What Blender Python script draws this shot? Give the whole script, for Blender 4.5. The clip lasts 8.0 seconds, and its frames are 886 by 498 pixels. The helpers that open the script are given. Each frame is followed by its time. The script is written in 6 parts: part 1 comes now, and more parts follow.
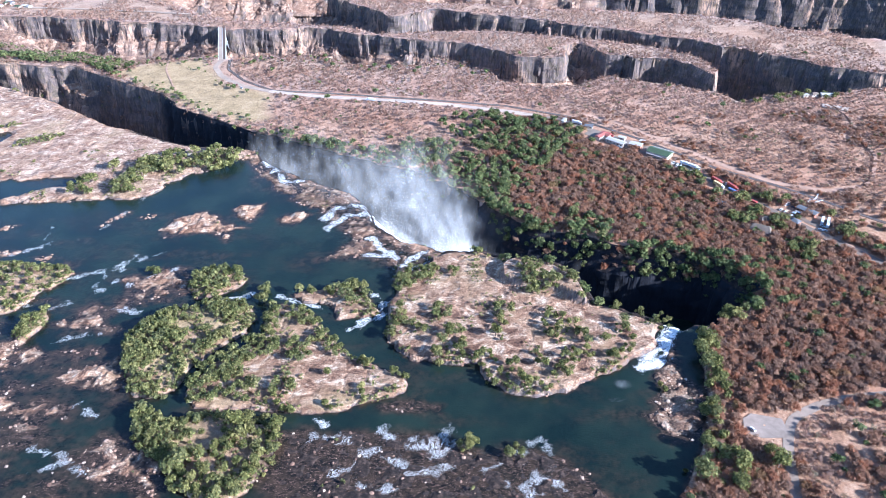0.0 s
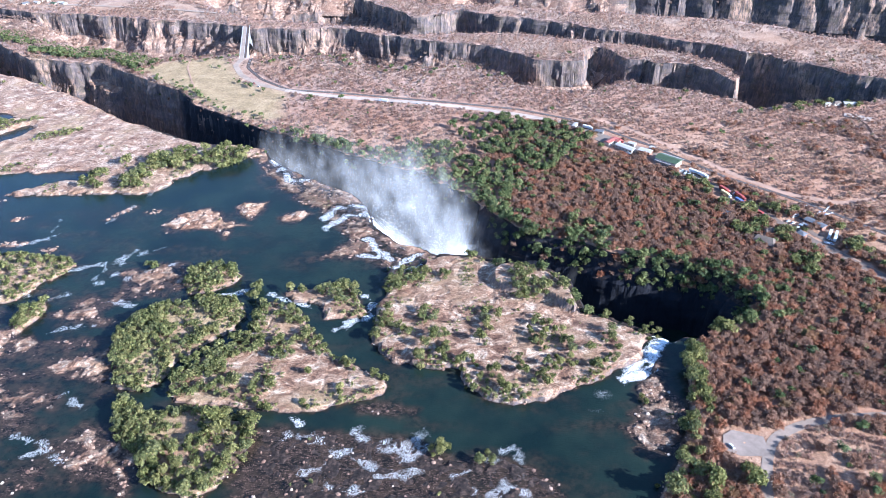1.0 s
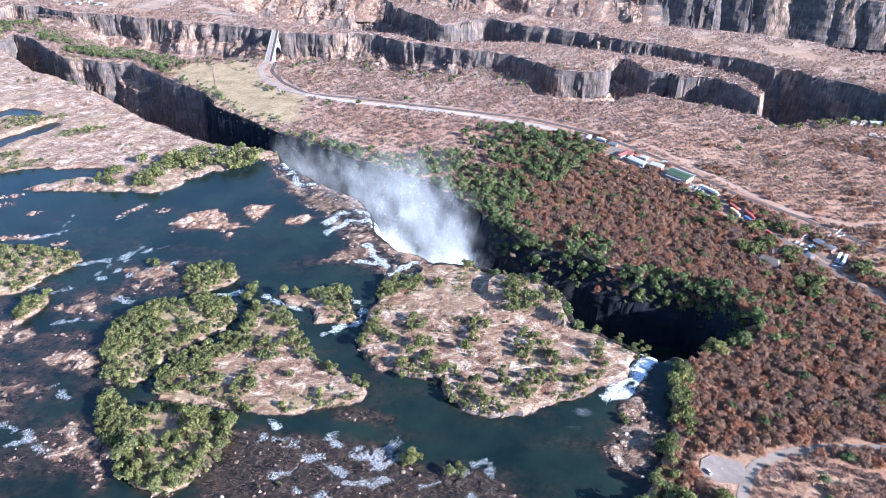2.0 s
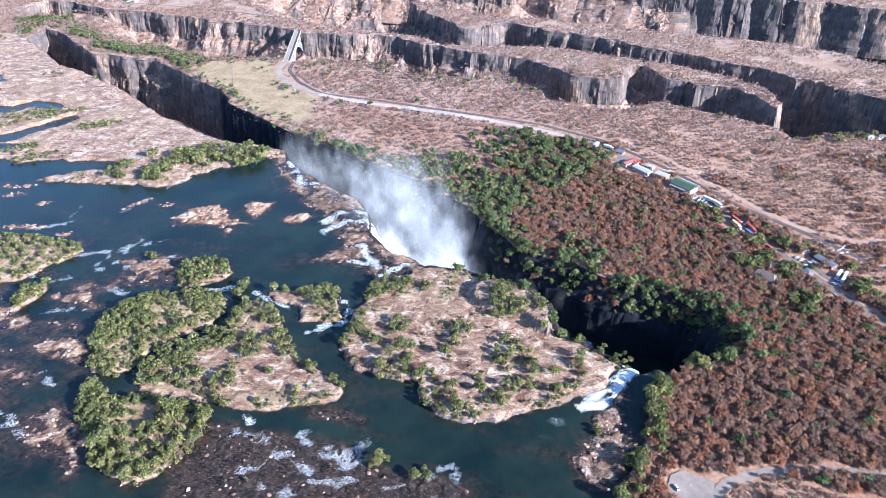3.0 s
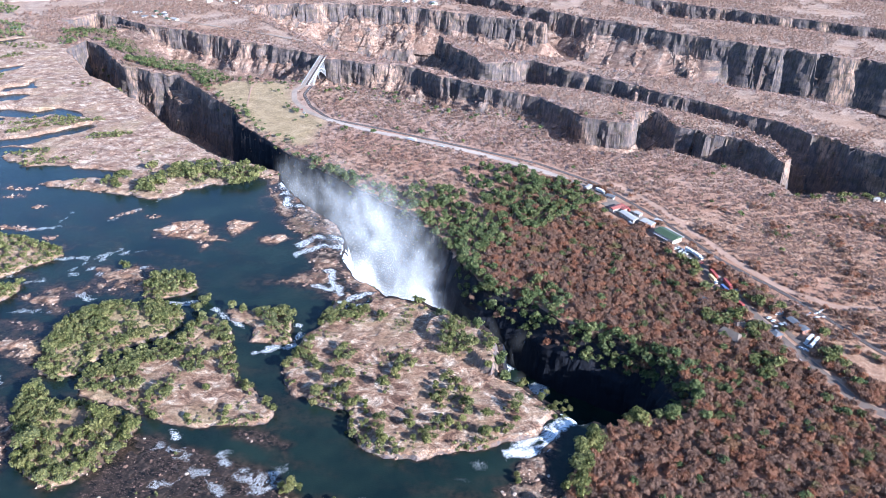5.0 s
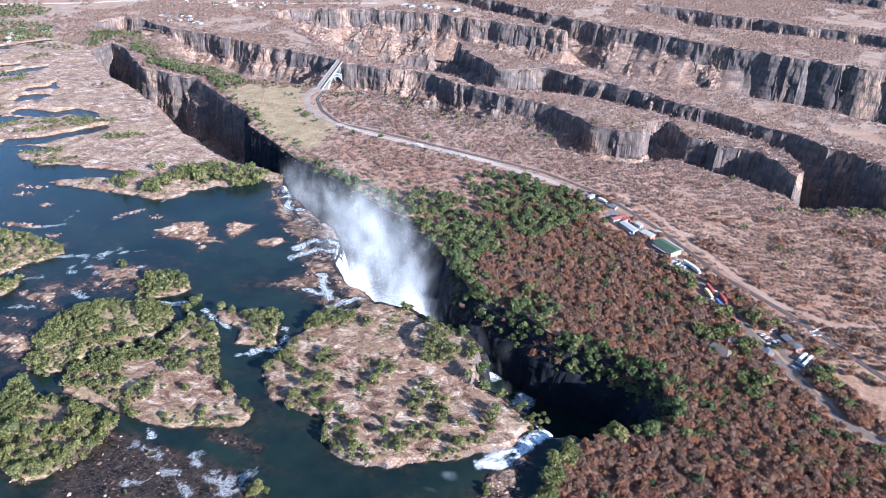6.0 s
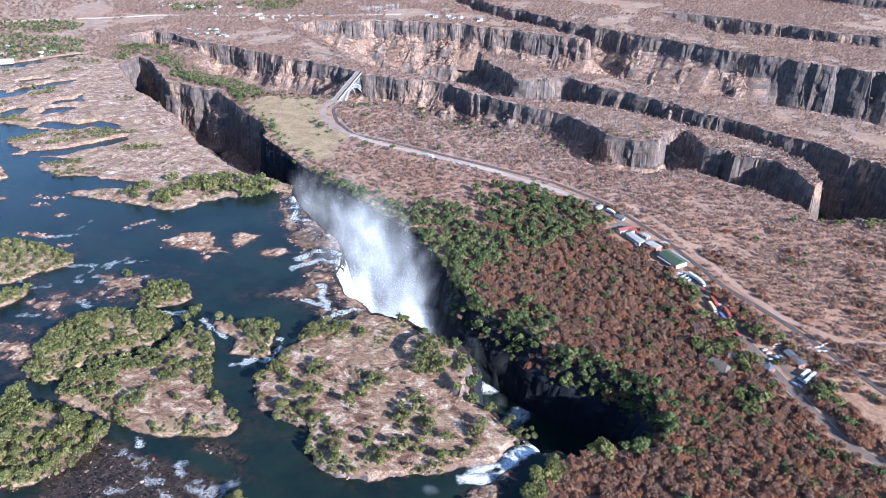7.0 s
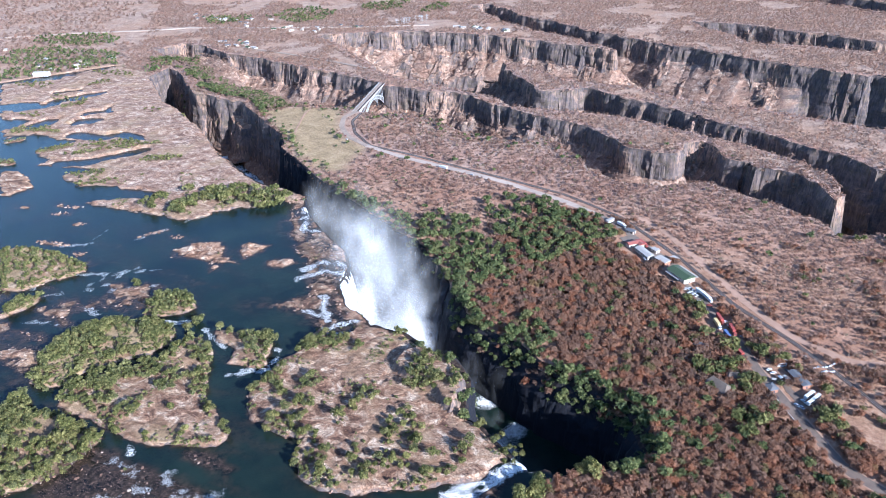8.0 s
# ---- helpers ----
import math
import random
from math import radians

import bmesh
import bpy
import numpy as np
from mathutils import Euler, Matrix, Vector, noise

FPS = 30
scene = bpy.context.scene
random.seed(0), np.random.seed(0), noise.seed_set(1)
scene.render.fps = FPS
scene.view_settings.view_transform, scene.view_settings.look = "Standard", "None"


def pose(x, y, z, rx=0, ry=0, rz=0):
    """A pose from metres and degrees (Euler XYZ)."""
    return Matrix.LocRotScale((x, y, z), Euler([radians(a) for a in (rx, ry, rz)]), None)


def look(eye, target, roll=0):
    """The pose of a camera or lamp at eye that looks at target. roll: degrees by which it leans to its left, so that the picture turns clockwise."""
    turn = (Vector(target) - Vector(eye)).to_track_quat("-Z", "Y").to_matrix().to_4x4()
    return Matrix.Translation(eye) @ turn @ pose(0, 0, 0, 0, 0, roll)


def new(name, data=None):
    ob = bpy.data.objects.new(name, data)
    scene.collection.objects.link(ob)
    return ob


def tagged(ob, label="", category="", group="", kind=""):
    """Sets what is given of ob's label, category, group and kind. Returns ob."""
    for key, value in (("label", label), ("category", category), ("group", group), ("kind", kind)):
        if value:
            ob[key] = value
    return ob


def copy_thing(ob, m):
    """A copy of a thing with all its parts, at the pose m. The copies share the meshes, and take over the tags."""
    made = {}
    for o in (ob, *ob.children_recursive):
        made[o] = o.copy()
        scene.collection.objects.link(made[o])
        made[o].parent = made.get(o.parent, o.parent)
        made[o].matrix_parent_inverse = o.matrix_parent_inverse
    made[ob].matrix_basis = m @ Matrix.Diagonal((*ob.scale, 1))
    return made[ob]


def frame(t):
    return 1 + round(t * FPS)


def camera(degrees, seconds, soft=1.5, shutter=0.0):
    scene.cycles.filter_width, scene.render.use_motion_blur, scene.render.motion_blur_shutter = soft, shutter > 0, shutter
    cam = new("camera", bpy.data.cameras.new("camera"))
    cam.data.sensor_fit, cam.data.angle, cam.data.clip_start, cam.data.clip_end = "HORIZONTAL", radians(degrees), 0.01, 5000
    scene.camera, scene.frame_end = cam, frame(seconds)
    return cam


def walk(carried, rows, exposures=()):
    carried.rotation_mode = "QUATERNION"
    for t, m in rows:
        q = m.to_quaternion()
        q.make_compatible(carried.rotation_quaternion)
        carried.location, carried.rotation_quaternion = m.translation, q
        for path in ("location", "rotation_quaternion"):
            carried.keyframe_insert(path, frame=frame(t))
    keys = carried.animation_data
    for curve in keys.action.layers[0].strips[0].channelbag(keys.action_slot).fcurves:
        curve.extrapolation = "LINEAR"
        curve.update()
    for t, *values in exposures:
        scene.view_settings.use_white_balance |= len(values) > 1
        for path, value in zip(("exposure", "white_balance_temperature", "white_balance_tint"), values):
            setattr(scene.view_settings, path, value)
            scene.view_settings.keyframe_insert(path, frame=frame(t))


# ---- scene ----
cam = camera(59.7, 8.0, soft=0.35)
PATH = [
    (0, (-0.463, 0.341, 346.407), (-0.467, 2.011, 345.305), -1.3),
    (0.5, (18.731, 1.537, 346.44), (18.672, 3.205, 345.338), -1.4),
    (1, (37.318, 3.623, 346.225), (37.207, 5.291, 345.127), -1.7),
    (1.5, (55.83, 6.104, 346.392), (55.666, 7.773, 345.302), -1.8),
    (2.8, (104.403, 13.907, 345.717), (104.096, 15.566, 344.643), -1.5),
    (3, (111.467, 15.166, 345.653), (111.146, 16.822, 344.579), -1.5),
    (3.5, (129.583, 19.736, 345.657), (129.221, 21.397, 344.603), -0.8),
    (4, (147.667, 24.732, 345.637), (147.264, 26.398, 344.608), -0.4),
    (4.5, (163.934, 29.434, 345.148), (163.503, 31.103, 344.134), 0.1),
    (6, (213.927, 48.324, 344.828), (213.375, 49.97, 343.835), 0.4),
    (6.5, (229.419, 55.94, 345.002), (228.817, 57.574, 344.018), -0.2),
    (7, (245.39, 63.865, 344.438), (244.736, 65.486, 343.466), -1.1),
    (7.5, (260.78, 72.652, 344.144), (260.076, 74.26, 343.184), -1.8),
    (8, (275.431, 81.363, 344.202), (274.671, 82.952, 343.254), -2.3),
]
EXPOSURE, KELVIN, TINT = 1.90, 5120, 13
walk(cam, [(t, look(eye, target, roll)) for t, eye, target, roll in PATH], [(0.0, EXPOSURE + 0.06, KELVIN - 60, TINT), (4.0, EXPOSURE - 0.06, KELVIN - 50, TINT), (8.0, EXPOSURE - 0.38, KELVIN, TINT)])

# ---- daylight ----
SUN_AZIMUTH, SUN_HEIGHT = 336.5, 23.0
world = bpy.data.worlds.new("sky")
scene.world = world
world.use_nodes = True
wn = world.node_tree.nodes
sky = wn.new("ShaderNodeTexSky")
sky.sky_type = "NISHITA"
sky.sun_disc = False
sky.sun_elevation = radians(SUN_HEIGHT)
sky.sun_rotation = radians(90 - SUN_AZIMUTH)
sky.altitude, sky.dust_density, sky.ozone_density = 900, 0.4, 2.0
wn["Background"].inputs["Strength"].default_value = 0.095
world.node_tree.links.new(sky.outputs["Color"], wn["Background"].inputs["Color"])
sun = new("sun", bpy.data.lights.new("sun", "SUN"))
sun.data.energy, sun.data.angle, sun.data.color = 5.0, radians(0.5), (1.0, 0.94, 0.85)
ca, sa = math.cos(radians(SUN_AZIMUTH)), math.sin(radians(SUN_AZIMUTH))
ch, sh = math.cos(radians(SUN_HEIGHT)), math.sin(radians(SUN_HEIGHT))
sun.matrix_world = look((1000 * ca * ch, 1000 * sa * ch, 1000 * sh), (0, 0, 0))

# ---- materials ----
class Nodes:
    """A small writer of node materials."""

    def __init__(self, name):
        self.mat = bpy.data.materials.new(name)
        self.mat.use_nodes = True
        self.tree = self.mat.node_tree
        self.bsdf = self.tree.nodes["Principled BSDF"]
        self.bsdf.inputs["Specular IOR Level"].default_value = 0.2

    def add(self, kind, **values):
        n = self.tree.nodes.new(kind)
        for k, v in values.items():
            setattr(n, k, v)
        return n

    def link(self, a, b):
        self.tree.links.new(a, b)

    def put(self, socket, value):
        if hasattr(value, "is_linked"):
            self.link(value, socket)
        else:
            socket.default_value = value

    def where(self, sx=1.0, sy=1.0, sz=1.0):
        g = self.add("ShaderNodeNewGeometry")
        m = self.add("ShaderNodeVectorMath", operation="MULTIPLY")
        self.link(g.outputs["Position"], m.inputs[0])
        m.inputs[1].default_value = (sx, sy, sz)
        return m.outputs[0]

    def local(self, sx=1.0, sy=1.0, sz=1.0):
        g = self.add("ShaderNodeTexCoord")
        m = self.add("ShaderNodeVectorMath", operation="MULTIPLY")
        self.link(g.outputs["Object"], m.inputs[0])
        m.inputs[1].default_value = (sx, sy, sz)
        return m.outputs[0]

    def noise(self, vec, scale, detail=4.0, rough=0.6, twist=0.0):
        n = self.add("ShaderNodeTexNoise")
        self.link(vec, n.inputs["Vector"])
        n.inputs["Scale"].default_value, n.inputs["Detail"].default_value = scale, detail
        n.inputs["Roughness"].default_value, n.inputs["Distortion"].default_value = rough, twist
        return n.outputs["Fac"]

    def ramp(self, fac, *stops):
        r = self.add("ShaderNodeValToRGB")
        while len(r.color_ramp.elements) < len(stops):
            r.color_ramp.elements.new(0.5)
        for e, (p, c) in zip(r.color_ramp.elements, stops):
            e.position = p
            e.color = (c, c, c, 1) if isinstance(c, (int, float)) else (*c, 1)
        self.put(r.inputs["Fac"], fac)
        return r.outputs["Color"]

    def mix(self, fac, a, b, blend="MIX"):
        m = self.add("ShaderNodeMix", data_type="RGBA", blend_type=blend)
        self.put(m.inputs[0], fac)
        for s, v in ((m.inputs[6], a), (m.inputs[7], b)):
            self.put(s, (*v, 1) if isinstance(v, tuple) else v)
        return m.outputs[2]

    def maths(self, op, a, b=0.0, clamp=False):
        m = self.add("ShaderNodeMath", operation=op, use_clamp=clamp)
        self.put(m.inputs[0], a)
        self.put(m.inputs[1], b)
        return m.outputs[0]

    def attr(self, name):
        a = self.add("ShaderNodeAttribute", attribute_name=name)
        return a.outputs["Fac"]

    def island(self):
        return self.add("ShaderNodeNewGeometry").outputs["Random Per Island"]

    def chance(self):
        return self.add("ShaderNodeObjectInfo").outputs["Random"]

    def done(self, colour, rough=0.9, bump=None, strength=0.5, distance=0.3):
        self.put(self.bsdf.inputs["Base Color"], (*colour, 1) if isinstance(colour, tuple) else colour)
        self.put(self.bsdf.inputs["Roughness"], rough)
        if bump is not None:
            b = self.add("ShaderNodeBump")
            b.inputs["Strength"].default_value, b.inputs["Distance"].default_value = strength, distance
            self.link(bump, b.inputs["Height"])
            self.link(b.outputs["Normal"], self.bsdf.inputs["Normal"])
        return self.mat


def ground_material():
    n = Nodes("dry ground and basalt")
    p = n.where()
    broad, patch, fine, grit = n.noise(p, 0.012, 5), n.noise(p, 0.06, 5, 0.65), n.noise(p, 0.35, 5, 0.7), n.noise(p, 1.6, 3, 0.7)
    # dry bush soil: pinkish tan, greyer under litter, redder where it is bare
    soil = n.ramp(n.mix(0.5, patch, fine), (0.34, (0.18, 0.096, 0.058)), (0.5, (0.36, 0.205, 0.124)), (0.66, (0.56, 0.375, 0.250)))
    # distance haze painted into the soil: paler and greyer farther away
    soil = n.mix(n.maths("MULTIPLY", n.attr("haze_tint"), 0.7), soil, n.ramp(n.mix(0.5, patch, fine), (0.34, (0.22, 0.150, 0.128)), (0.5, (0.40, 0.285, 0.240)), (0.66, (0.58, 0.45, 0.38))))
    soil = n.mix(n.ramp(broad, (0.42, 0.0), (0.62, 0.6)), soil, (0.36, 0.185, 0.115))
    litter = n.ramp(n.mix(0.5, patch, fine), (0.35, (0.10, 0.052, 0.034)), (0.65, (0.25, 0.135, 0.082)))
    soil = n.mix(n.attr("wood"), soil, litter)
    grass = n.ramp(n.mix(0.5, patch, fine), (0.32, (0.17, 0.118, 0.055)), (0.5, (0.34, 0.24, 0.128)), (0.68, (0.52, 0.375, 0.22)))
    soil = n.mix(n.attr("grass"), soil, grass)
    # river basalt: brown slabs, bleached on their crests, parted by dark cracks
    slab = n.noise(n.where(1.0, 1.7, 1.0), 0.34, 8, 0.76, 0.7)
    rock = n.ramp(n.noise(n.where(1.0, 1.35, 1.0), 0.085, 9, 0.75, 0.8), (0.40, (0.15, 0.075, 0.046)), (0.47, (0.34, 0.188, 0.115)), (0.54, (0.50, 0.328, 0.215)), (0.63, (0.88, 0.69, 0.51)))
    rock = n.mix(1.0, rock, n.ramp(n.mix(0.5, slab, n.noise(n.where(1.0, 1.6, 1.0), 0.8, 6, 0.75)), (0.38, 0.16), (0.46, 0.55), (0.53, 0.9), (0.6, 1.0)), "MULTIPLY")
    seam = n.maths("ABSOLUTE", n.maths("SUBTRACT", n.noise(n.where(1.0, 1.5, 1.0), 0.13, 6, 0.62, 1.2), 0.5))
    rock = n.mix(n.ramp(seam, (0.0, 0.75), (0.022, 0.0)), rock, (0.07, 0.042, 0.032))
    rock = n.mix(n.maths("MULTIPLY", n.attr("sand"), n.ramp(slab, (0.40, 0.25), (0.5, 1.0))), rock, n.ramp(n.mix(0.5, slab, patch), (0.40, (0.17, 0.100, 0.074)), (0.49, (0.35, 0.222, 0.165)), (0.59, (0.68, 0.53, 0.42))))
    soil = n.mix(n.attr("rock"), soil, rock)
    # wet, dark stone just above and below the water line of the upper river
    g = n.add("ShaderNodeNewGeometry")
    xyz = n.add("ShaderNodeSeparateXYZ")
    n.link(g.outputs["Position"], xyz.inputs[0])
    level = n.maths("ADD", n.maths("MULTIPLY", xyz.outputs["Z"], 0.45), n.maths("MULTIPLY", fine, 0.5))
    damp = n.ramp(n.maths("ADD", level, 0.9), (0.24, 1.0), (0.56, 0.0))
    damp = n.maths("MULTIPLY", damp, n.ramp(n.maths("ADD", n.maths("MULTIPLY", xyz.outputs["Z"], 0.05), 0.5), (0.18, 0.0), (0.22, 1.0)))
    soil = n.mix(damp, soil, (0.035, 0.024, 0.02))
    # wet shoal rock; on the first gorge's floor this dark colour is painted shade
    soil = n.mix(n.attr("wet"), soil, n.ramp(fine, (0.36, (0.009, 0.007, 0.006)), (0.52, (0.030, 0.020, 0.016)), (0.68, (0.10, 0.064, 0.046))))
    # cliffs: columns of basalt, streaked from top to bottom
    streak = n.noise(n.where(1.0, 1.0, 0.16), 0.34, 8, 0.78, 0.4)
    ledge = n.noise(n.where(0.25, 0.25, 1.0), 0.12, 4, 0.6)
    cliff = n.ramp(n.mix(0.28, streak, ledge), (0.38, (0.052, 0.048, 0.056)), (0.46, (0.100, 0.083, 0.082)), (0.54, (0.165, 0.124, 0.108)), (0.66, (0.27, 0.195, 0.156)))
    fresh = n.maths("MULTIPLY", n.ramp(n.noise(n.where(1.0, 1.0, 0.5), 0.022, 4, 0.6), (0.52, 0.0), (0.60, 0.75)), n.ramp(streak, (0.42, 0.0), (0.55, 1.0)))
    cliff = n.mix(fresh, cliff, (0.46, 0.285, 0.19))
    tuft = n.ramp(n.noise(p, 0.12, 6, 0.75), (0.50, 0.0), (0.57, 1.0))
    cliff = n.mix(n.maths("MULTIPLY", tuft, 0.45), cliff, n.ramp(fine, (0.3, (0.05, 0.05, 0.022)), (0.7, (0.16, 0.115, 0.07))))
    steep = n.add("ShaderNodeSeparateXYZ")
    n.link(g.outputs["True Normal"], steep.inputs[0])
    # spray wets the first gorge's walls; their deep shade is painted in as black
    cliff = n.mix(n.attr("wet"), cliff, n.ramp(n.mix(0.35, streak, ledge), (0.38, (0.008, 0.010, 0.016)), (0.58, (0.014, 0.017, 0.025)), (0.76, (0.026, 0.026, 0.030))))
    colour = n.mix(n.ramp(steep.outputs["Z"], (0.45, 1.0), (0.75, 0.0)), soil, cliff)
    colour = n.mix(n.ramp(grit, (0.38, 0.36), (0.58, 0.0)), colour, (0.03, 0.022, 0.018))
    crag = n.noise(n.where(1.0, 1.5, 1.0), 0.8, 8, 0.85, 0.5)
    flutes = n.noise(n.where(1.0, 1.0, 0.10), 0.55, 5, 0.7, 0.3)
    relief = n.mix(n.ramp(steep.outputs["Z"], (0.45, 1.0), (0.75, 0.0)), n.mix(0.35, crag, grit), n.mix(0.3, flutes, crag))
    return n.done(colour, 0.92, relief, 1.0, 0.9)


def water_material():
    n = Nodes("river water")
    p = n.where()
    deep = n.noise(p, 0.02, 4)
    colour = n.ramp(deep, (0.35, (0.005, 0.011, 0.010)), (0.65, (0.013, 0.022, 0.016)))
    # foam gathers in torn threads along the flow
    thread = n.noise(p, 0.30, 8, 0.74, 2.4)
    speck = n.noise(p, 1.5, 5, 0.8)
    ridge = n.maths("SUBTRACT", 1.0, n.maths("MULTIPLY", n.maths("ABSOLUTE", n.maths("SUBTRACT", thread, 0.5)), 15.0), True)
    level = n.maths("MULTIPLY", n.attr("foam"), n.maths("ADD", n.maths("MULTIPLY", ridge, 0.66), 0.16))
    level = n.maths("ADD", level, n.ramp(n.attr("foam"), (0.82, 0.0), (1.0, 0.24)))
    foam = n.ramp(n.maths("ADD", level, n.maths("MULTIPLY", n.maths("SUBTRACT", speck, 0.5), 0.26)), (0.30, 0.0), (0.46, 1.0))
    shelf = n.ramp(n.attr("shallow"), (0.0, 0.0), (1.0, 0.85))
    colour = n.mix(shelf, colour, n.ramp(n.noise(p, 0.18, 5, 0.7), (0.4, (0.010, 0.008, 0.007)), (0.62, (0.050, 0.031, 0.020))))
    # small stones that break the surface of the shoals
    stone = n.maths("MULTIPLY", n.ramp(n.noise(n.where(0.7, 1.4, 1.0), 0.75, 6, 0.78, 0.4), (0.53, 0.0), (0.57, 1.0)), n.ramp(n.attr("shallow"), (0.7, 0.0), (1.0, 0.9)))
    colour = n.mix(stone, colour, n.ramp(n.noise(p, 0.5, 4, 0.7), (0.4, (0.03, 0.018, 0.013)), (0.6, (0.15, 0.092, 0.065))))
    colour = n.mix(foam, colour, (0.86, 0.84, 0.80))
    n.bsdf.inputs["IOR"].default_value = 1.33
    n.bsdf.inputs["Specular IOR Level"].default_value = 0.36
    ripple = n.noise(n.where(1.0, 1.6, 1.0), 0.55, 5, 0.65)
    return n.done(colour, n.maths("ADD", n.maths("MULTIPLY", foam, 0.6), 0.16), n.mix(foam, ripple, thread), 0.35, 0.5)


def ragged(n, shader, scale, cover):
    """Breaks a clump's outline into twigs and leaves, with sky and ground between."""
    clear, both = n.add("ShaderNodeBsdfTransparent"), n.add("ShaderNodeMixShader")
    n.link(n.ramp(n.noise(n.where(), scale, 2.0, 0.6), (cover - 0.01, 0.0), (cover + 0.01, 1.0)), both.inputs[0])
    n.link(clear.outputs[0], both.inputs[1])
    n.link(shader, both.inputs[2])
    n.link(both.outputs[0], n.tree.nodes["Material Output"].inputs["Surface"])


def through_light(n, colour, share):
    """Some of the light passes through thin leaves and twigs."""
    shine, both = n.add("ShaderNodeBsdfTranslucent"), n.add("ShaderNodeMixShader")
    n.link(colour, shine.inputs["Color"])
    both.inputs[0].default_value = share
    n.link(n.bsdf.outputs[0], both.inputs[1])
    n.link(shine.outputs[0], both.inputs[2])
    return both.outputs[0]


def leaf_material(name, dark, mid, light, tint=False):
    n = Nodes(name)
    v = n.chance() if not tint else n.attr("tint")
    olive = tuple(0.5 * (a + b) for a, b in zip(mid, (0.16, 0.125, 0.055)))
    grey = tuple(0.6 * a + 0.4 * b for a, b in zip(mid, (0.12, 0.125, 0.085)))
    deep = tuple(0.6 * a + 0.4 * b for a, b in zip(dark, mid))
    tree = n.ramp(v, (0.0, deep), (0.2, mid), (0.38, grey), (0.52, deep), (0.66, mid), (0.84, olive), (1.0, tuple(0.35 * a + 0.65 * b for a, b in zip(mid, light))))
    c = n.mix(n.ramp(n.island(), (0.0, 0.85), (0.5, 0.0)), tree, dark)
    c = n.mix(n.ramp(n.island(), (0.5, 0.0), (1.0, 0.75)), c, light)
    mat = n.done(c, 0.75)
    n.bsdf.inputs["Specular IOR Level"].default_value = 0.15
    ragged(n, through_light(n, c, 0.38), 1.5, 0.45)
    return mat


def dry_material(name, lift):
    n = Nodes(name)
    t = n.attr("tint")
    tree = n.ramp(t, (0.0, (0.195, 0.122, 0.088)), (0.25, (0.250, 0.142, 0.094)), (0.5, (0.270, 0.138, 0.084)), (0.70, (0.295, 0.134, 0.076)), (0.88, (0.325, 0.136, 0.070)), (0.94, (0.18, 0.145, 0.062)), (1.0, (0.10, 0.12, 0.042)))
    tree = n.mix(lift, tree, (0.255, 0.196, 0.168))
    c = n.mix(n.ramp(n.island(), (0.0, 0.2), (0.45, 0.0)), tree, (0.060, 0.038, 0.031))
    c = n.mix(n.ramp(n.island(), (0.55, 0.0), (1.0, 0.35)), c, (0.40, 0.265, 0.18))
    mat = n.done(c, 0.9)
    ragged(n, through_light(n, c, 0.45), 2.2, 0.5)
    return mat


def stone_material():
    """Blocks of river basalt, each of its own brown."""
    n = Nodes("river basalt blocks")
    fine = n.noise(n.where(), 0.9, 6, 0.75)
    c = n.ramp(n.attr("tint"), (0.0, (0.14, 0.078, 0.054)), (0.45, (0.30, 0.180, 0.122)), (0.8, (0.44, 0.29, 0.20)), (1.0, (0.66, 0.50, 0.37)))
    c = n.mix(n.ramp(fine, (0.38, 0.7), (0.55, 0.0)), c, (0.045, 0.028, 0.021))
    return n.done(c, 0.9, fine, 0.8, 0.4)


def spray_material():
    """Mist: puffs that scatter white light and let most of it through, thinnest at their rims."""
    n = Nodes("drifting spray")
    out = n.tree.nodes["Material Output"]
    a, b, clear = n.add("ShaderNodeBsdfDiffuse"), n.add("ShaderNodeBsdfTranslucent"), n.add("ShaderNodeBsdfTransparent")
    a.inputs["Color"].default_value = b.inputs["Color"].default_value = (0.95, 0.95, 0.95, 1)
    m, veil = n.add("ShaderNodeMixShader"), n.add("ShaderNodeMixShader")
    m.inputs[0].default_value = 0.2
    n.link(a.outputs[0], m.inputs[1])
    n.link(b.outputs[0], m.inputs[2])
    n.link(n.attr("veil"), veil.inputs[0])
    n.link(clear.outputs[0], veil.inputs[1])
    n.link(m.outputs[0], veil.inputs[2])
    n.link(veil.outputs[0], out.inputs["Surface"])
    return n.mat


def fall_material():
    n = Nodes("falling white water")
    s = n.noise(n.where(1.0, 1.0, 0.06), 0.5, 6, 0.7)
    c = n.ramp(s, (0.30, (0.35, 0.40, 0.42)), (0.45, (0.78, 0.81, 0.82)), (0.6, (0.92, 0.93, 0.93)))
    return n.done(c, 0.7, s, 0.8, 1.0)


def plain(name, colour, rough=0.8, scale=1.5, spread=0.25, metal=0.0):
    """Paint, plaster, tin or tar with grain and grime at two scales."""
    n = Nodes(name)
    p = n.local()
    g = n.mix(0.5, n.noise(p, scale, 5, 0.7), n.noise(p, scale * 0.15, 3))
    lo, hi = tuple(c * (1 - spread) for c in colour), tuple(min(1, c * (1 + spread)) for c in colour)
    n.bsdf.inputs["Metallic"].default_value = metal
    return n.done(n.ramp(g, (0.35, lo), (0.65, hi)), rough, g, 0.2, 0.05)


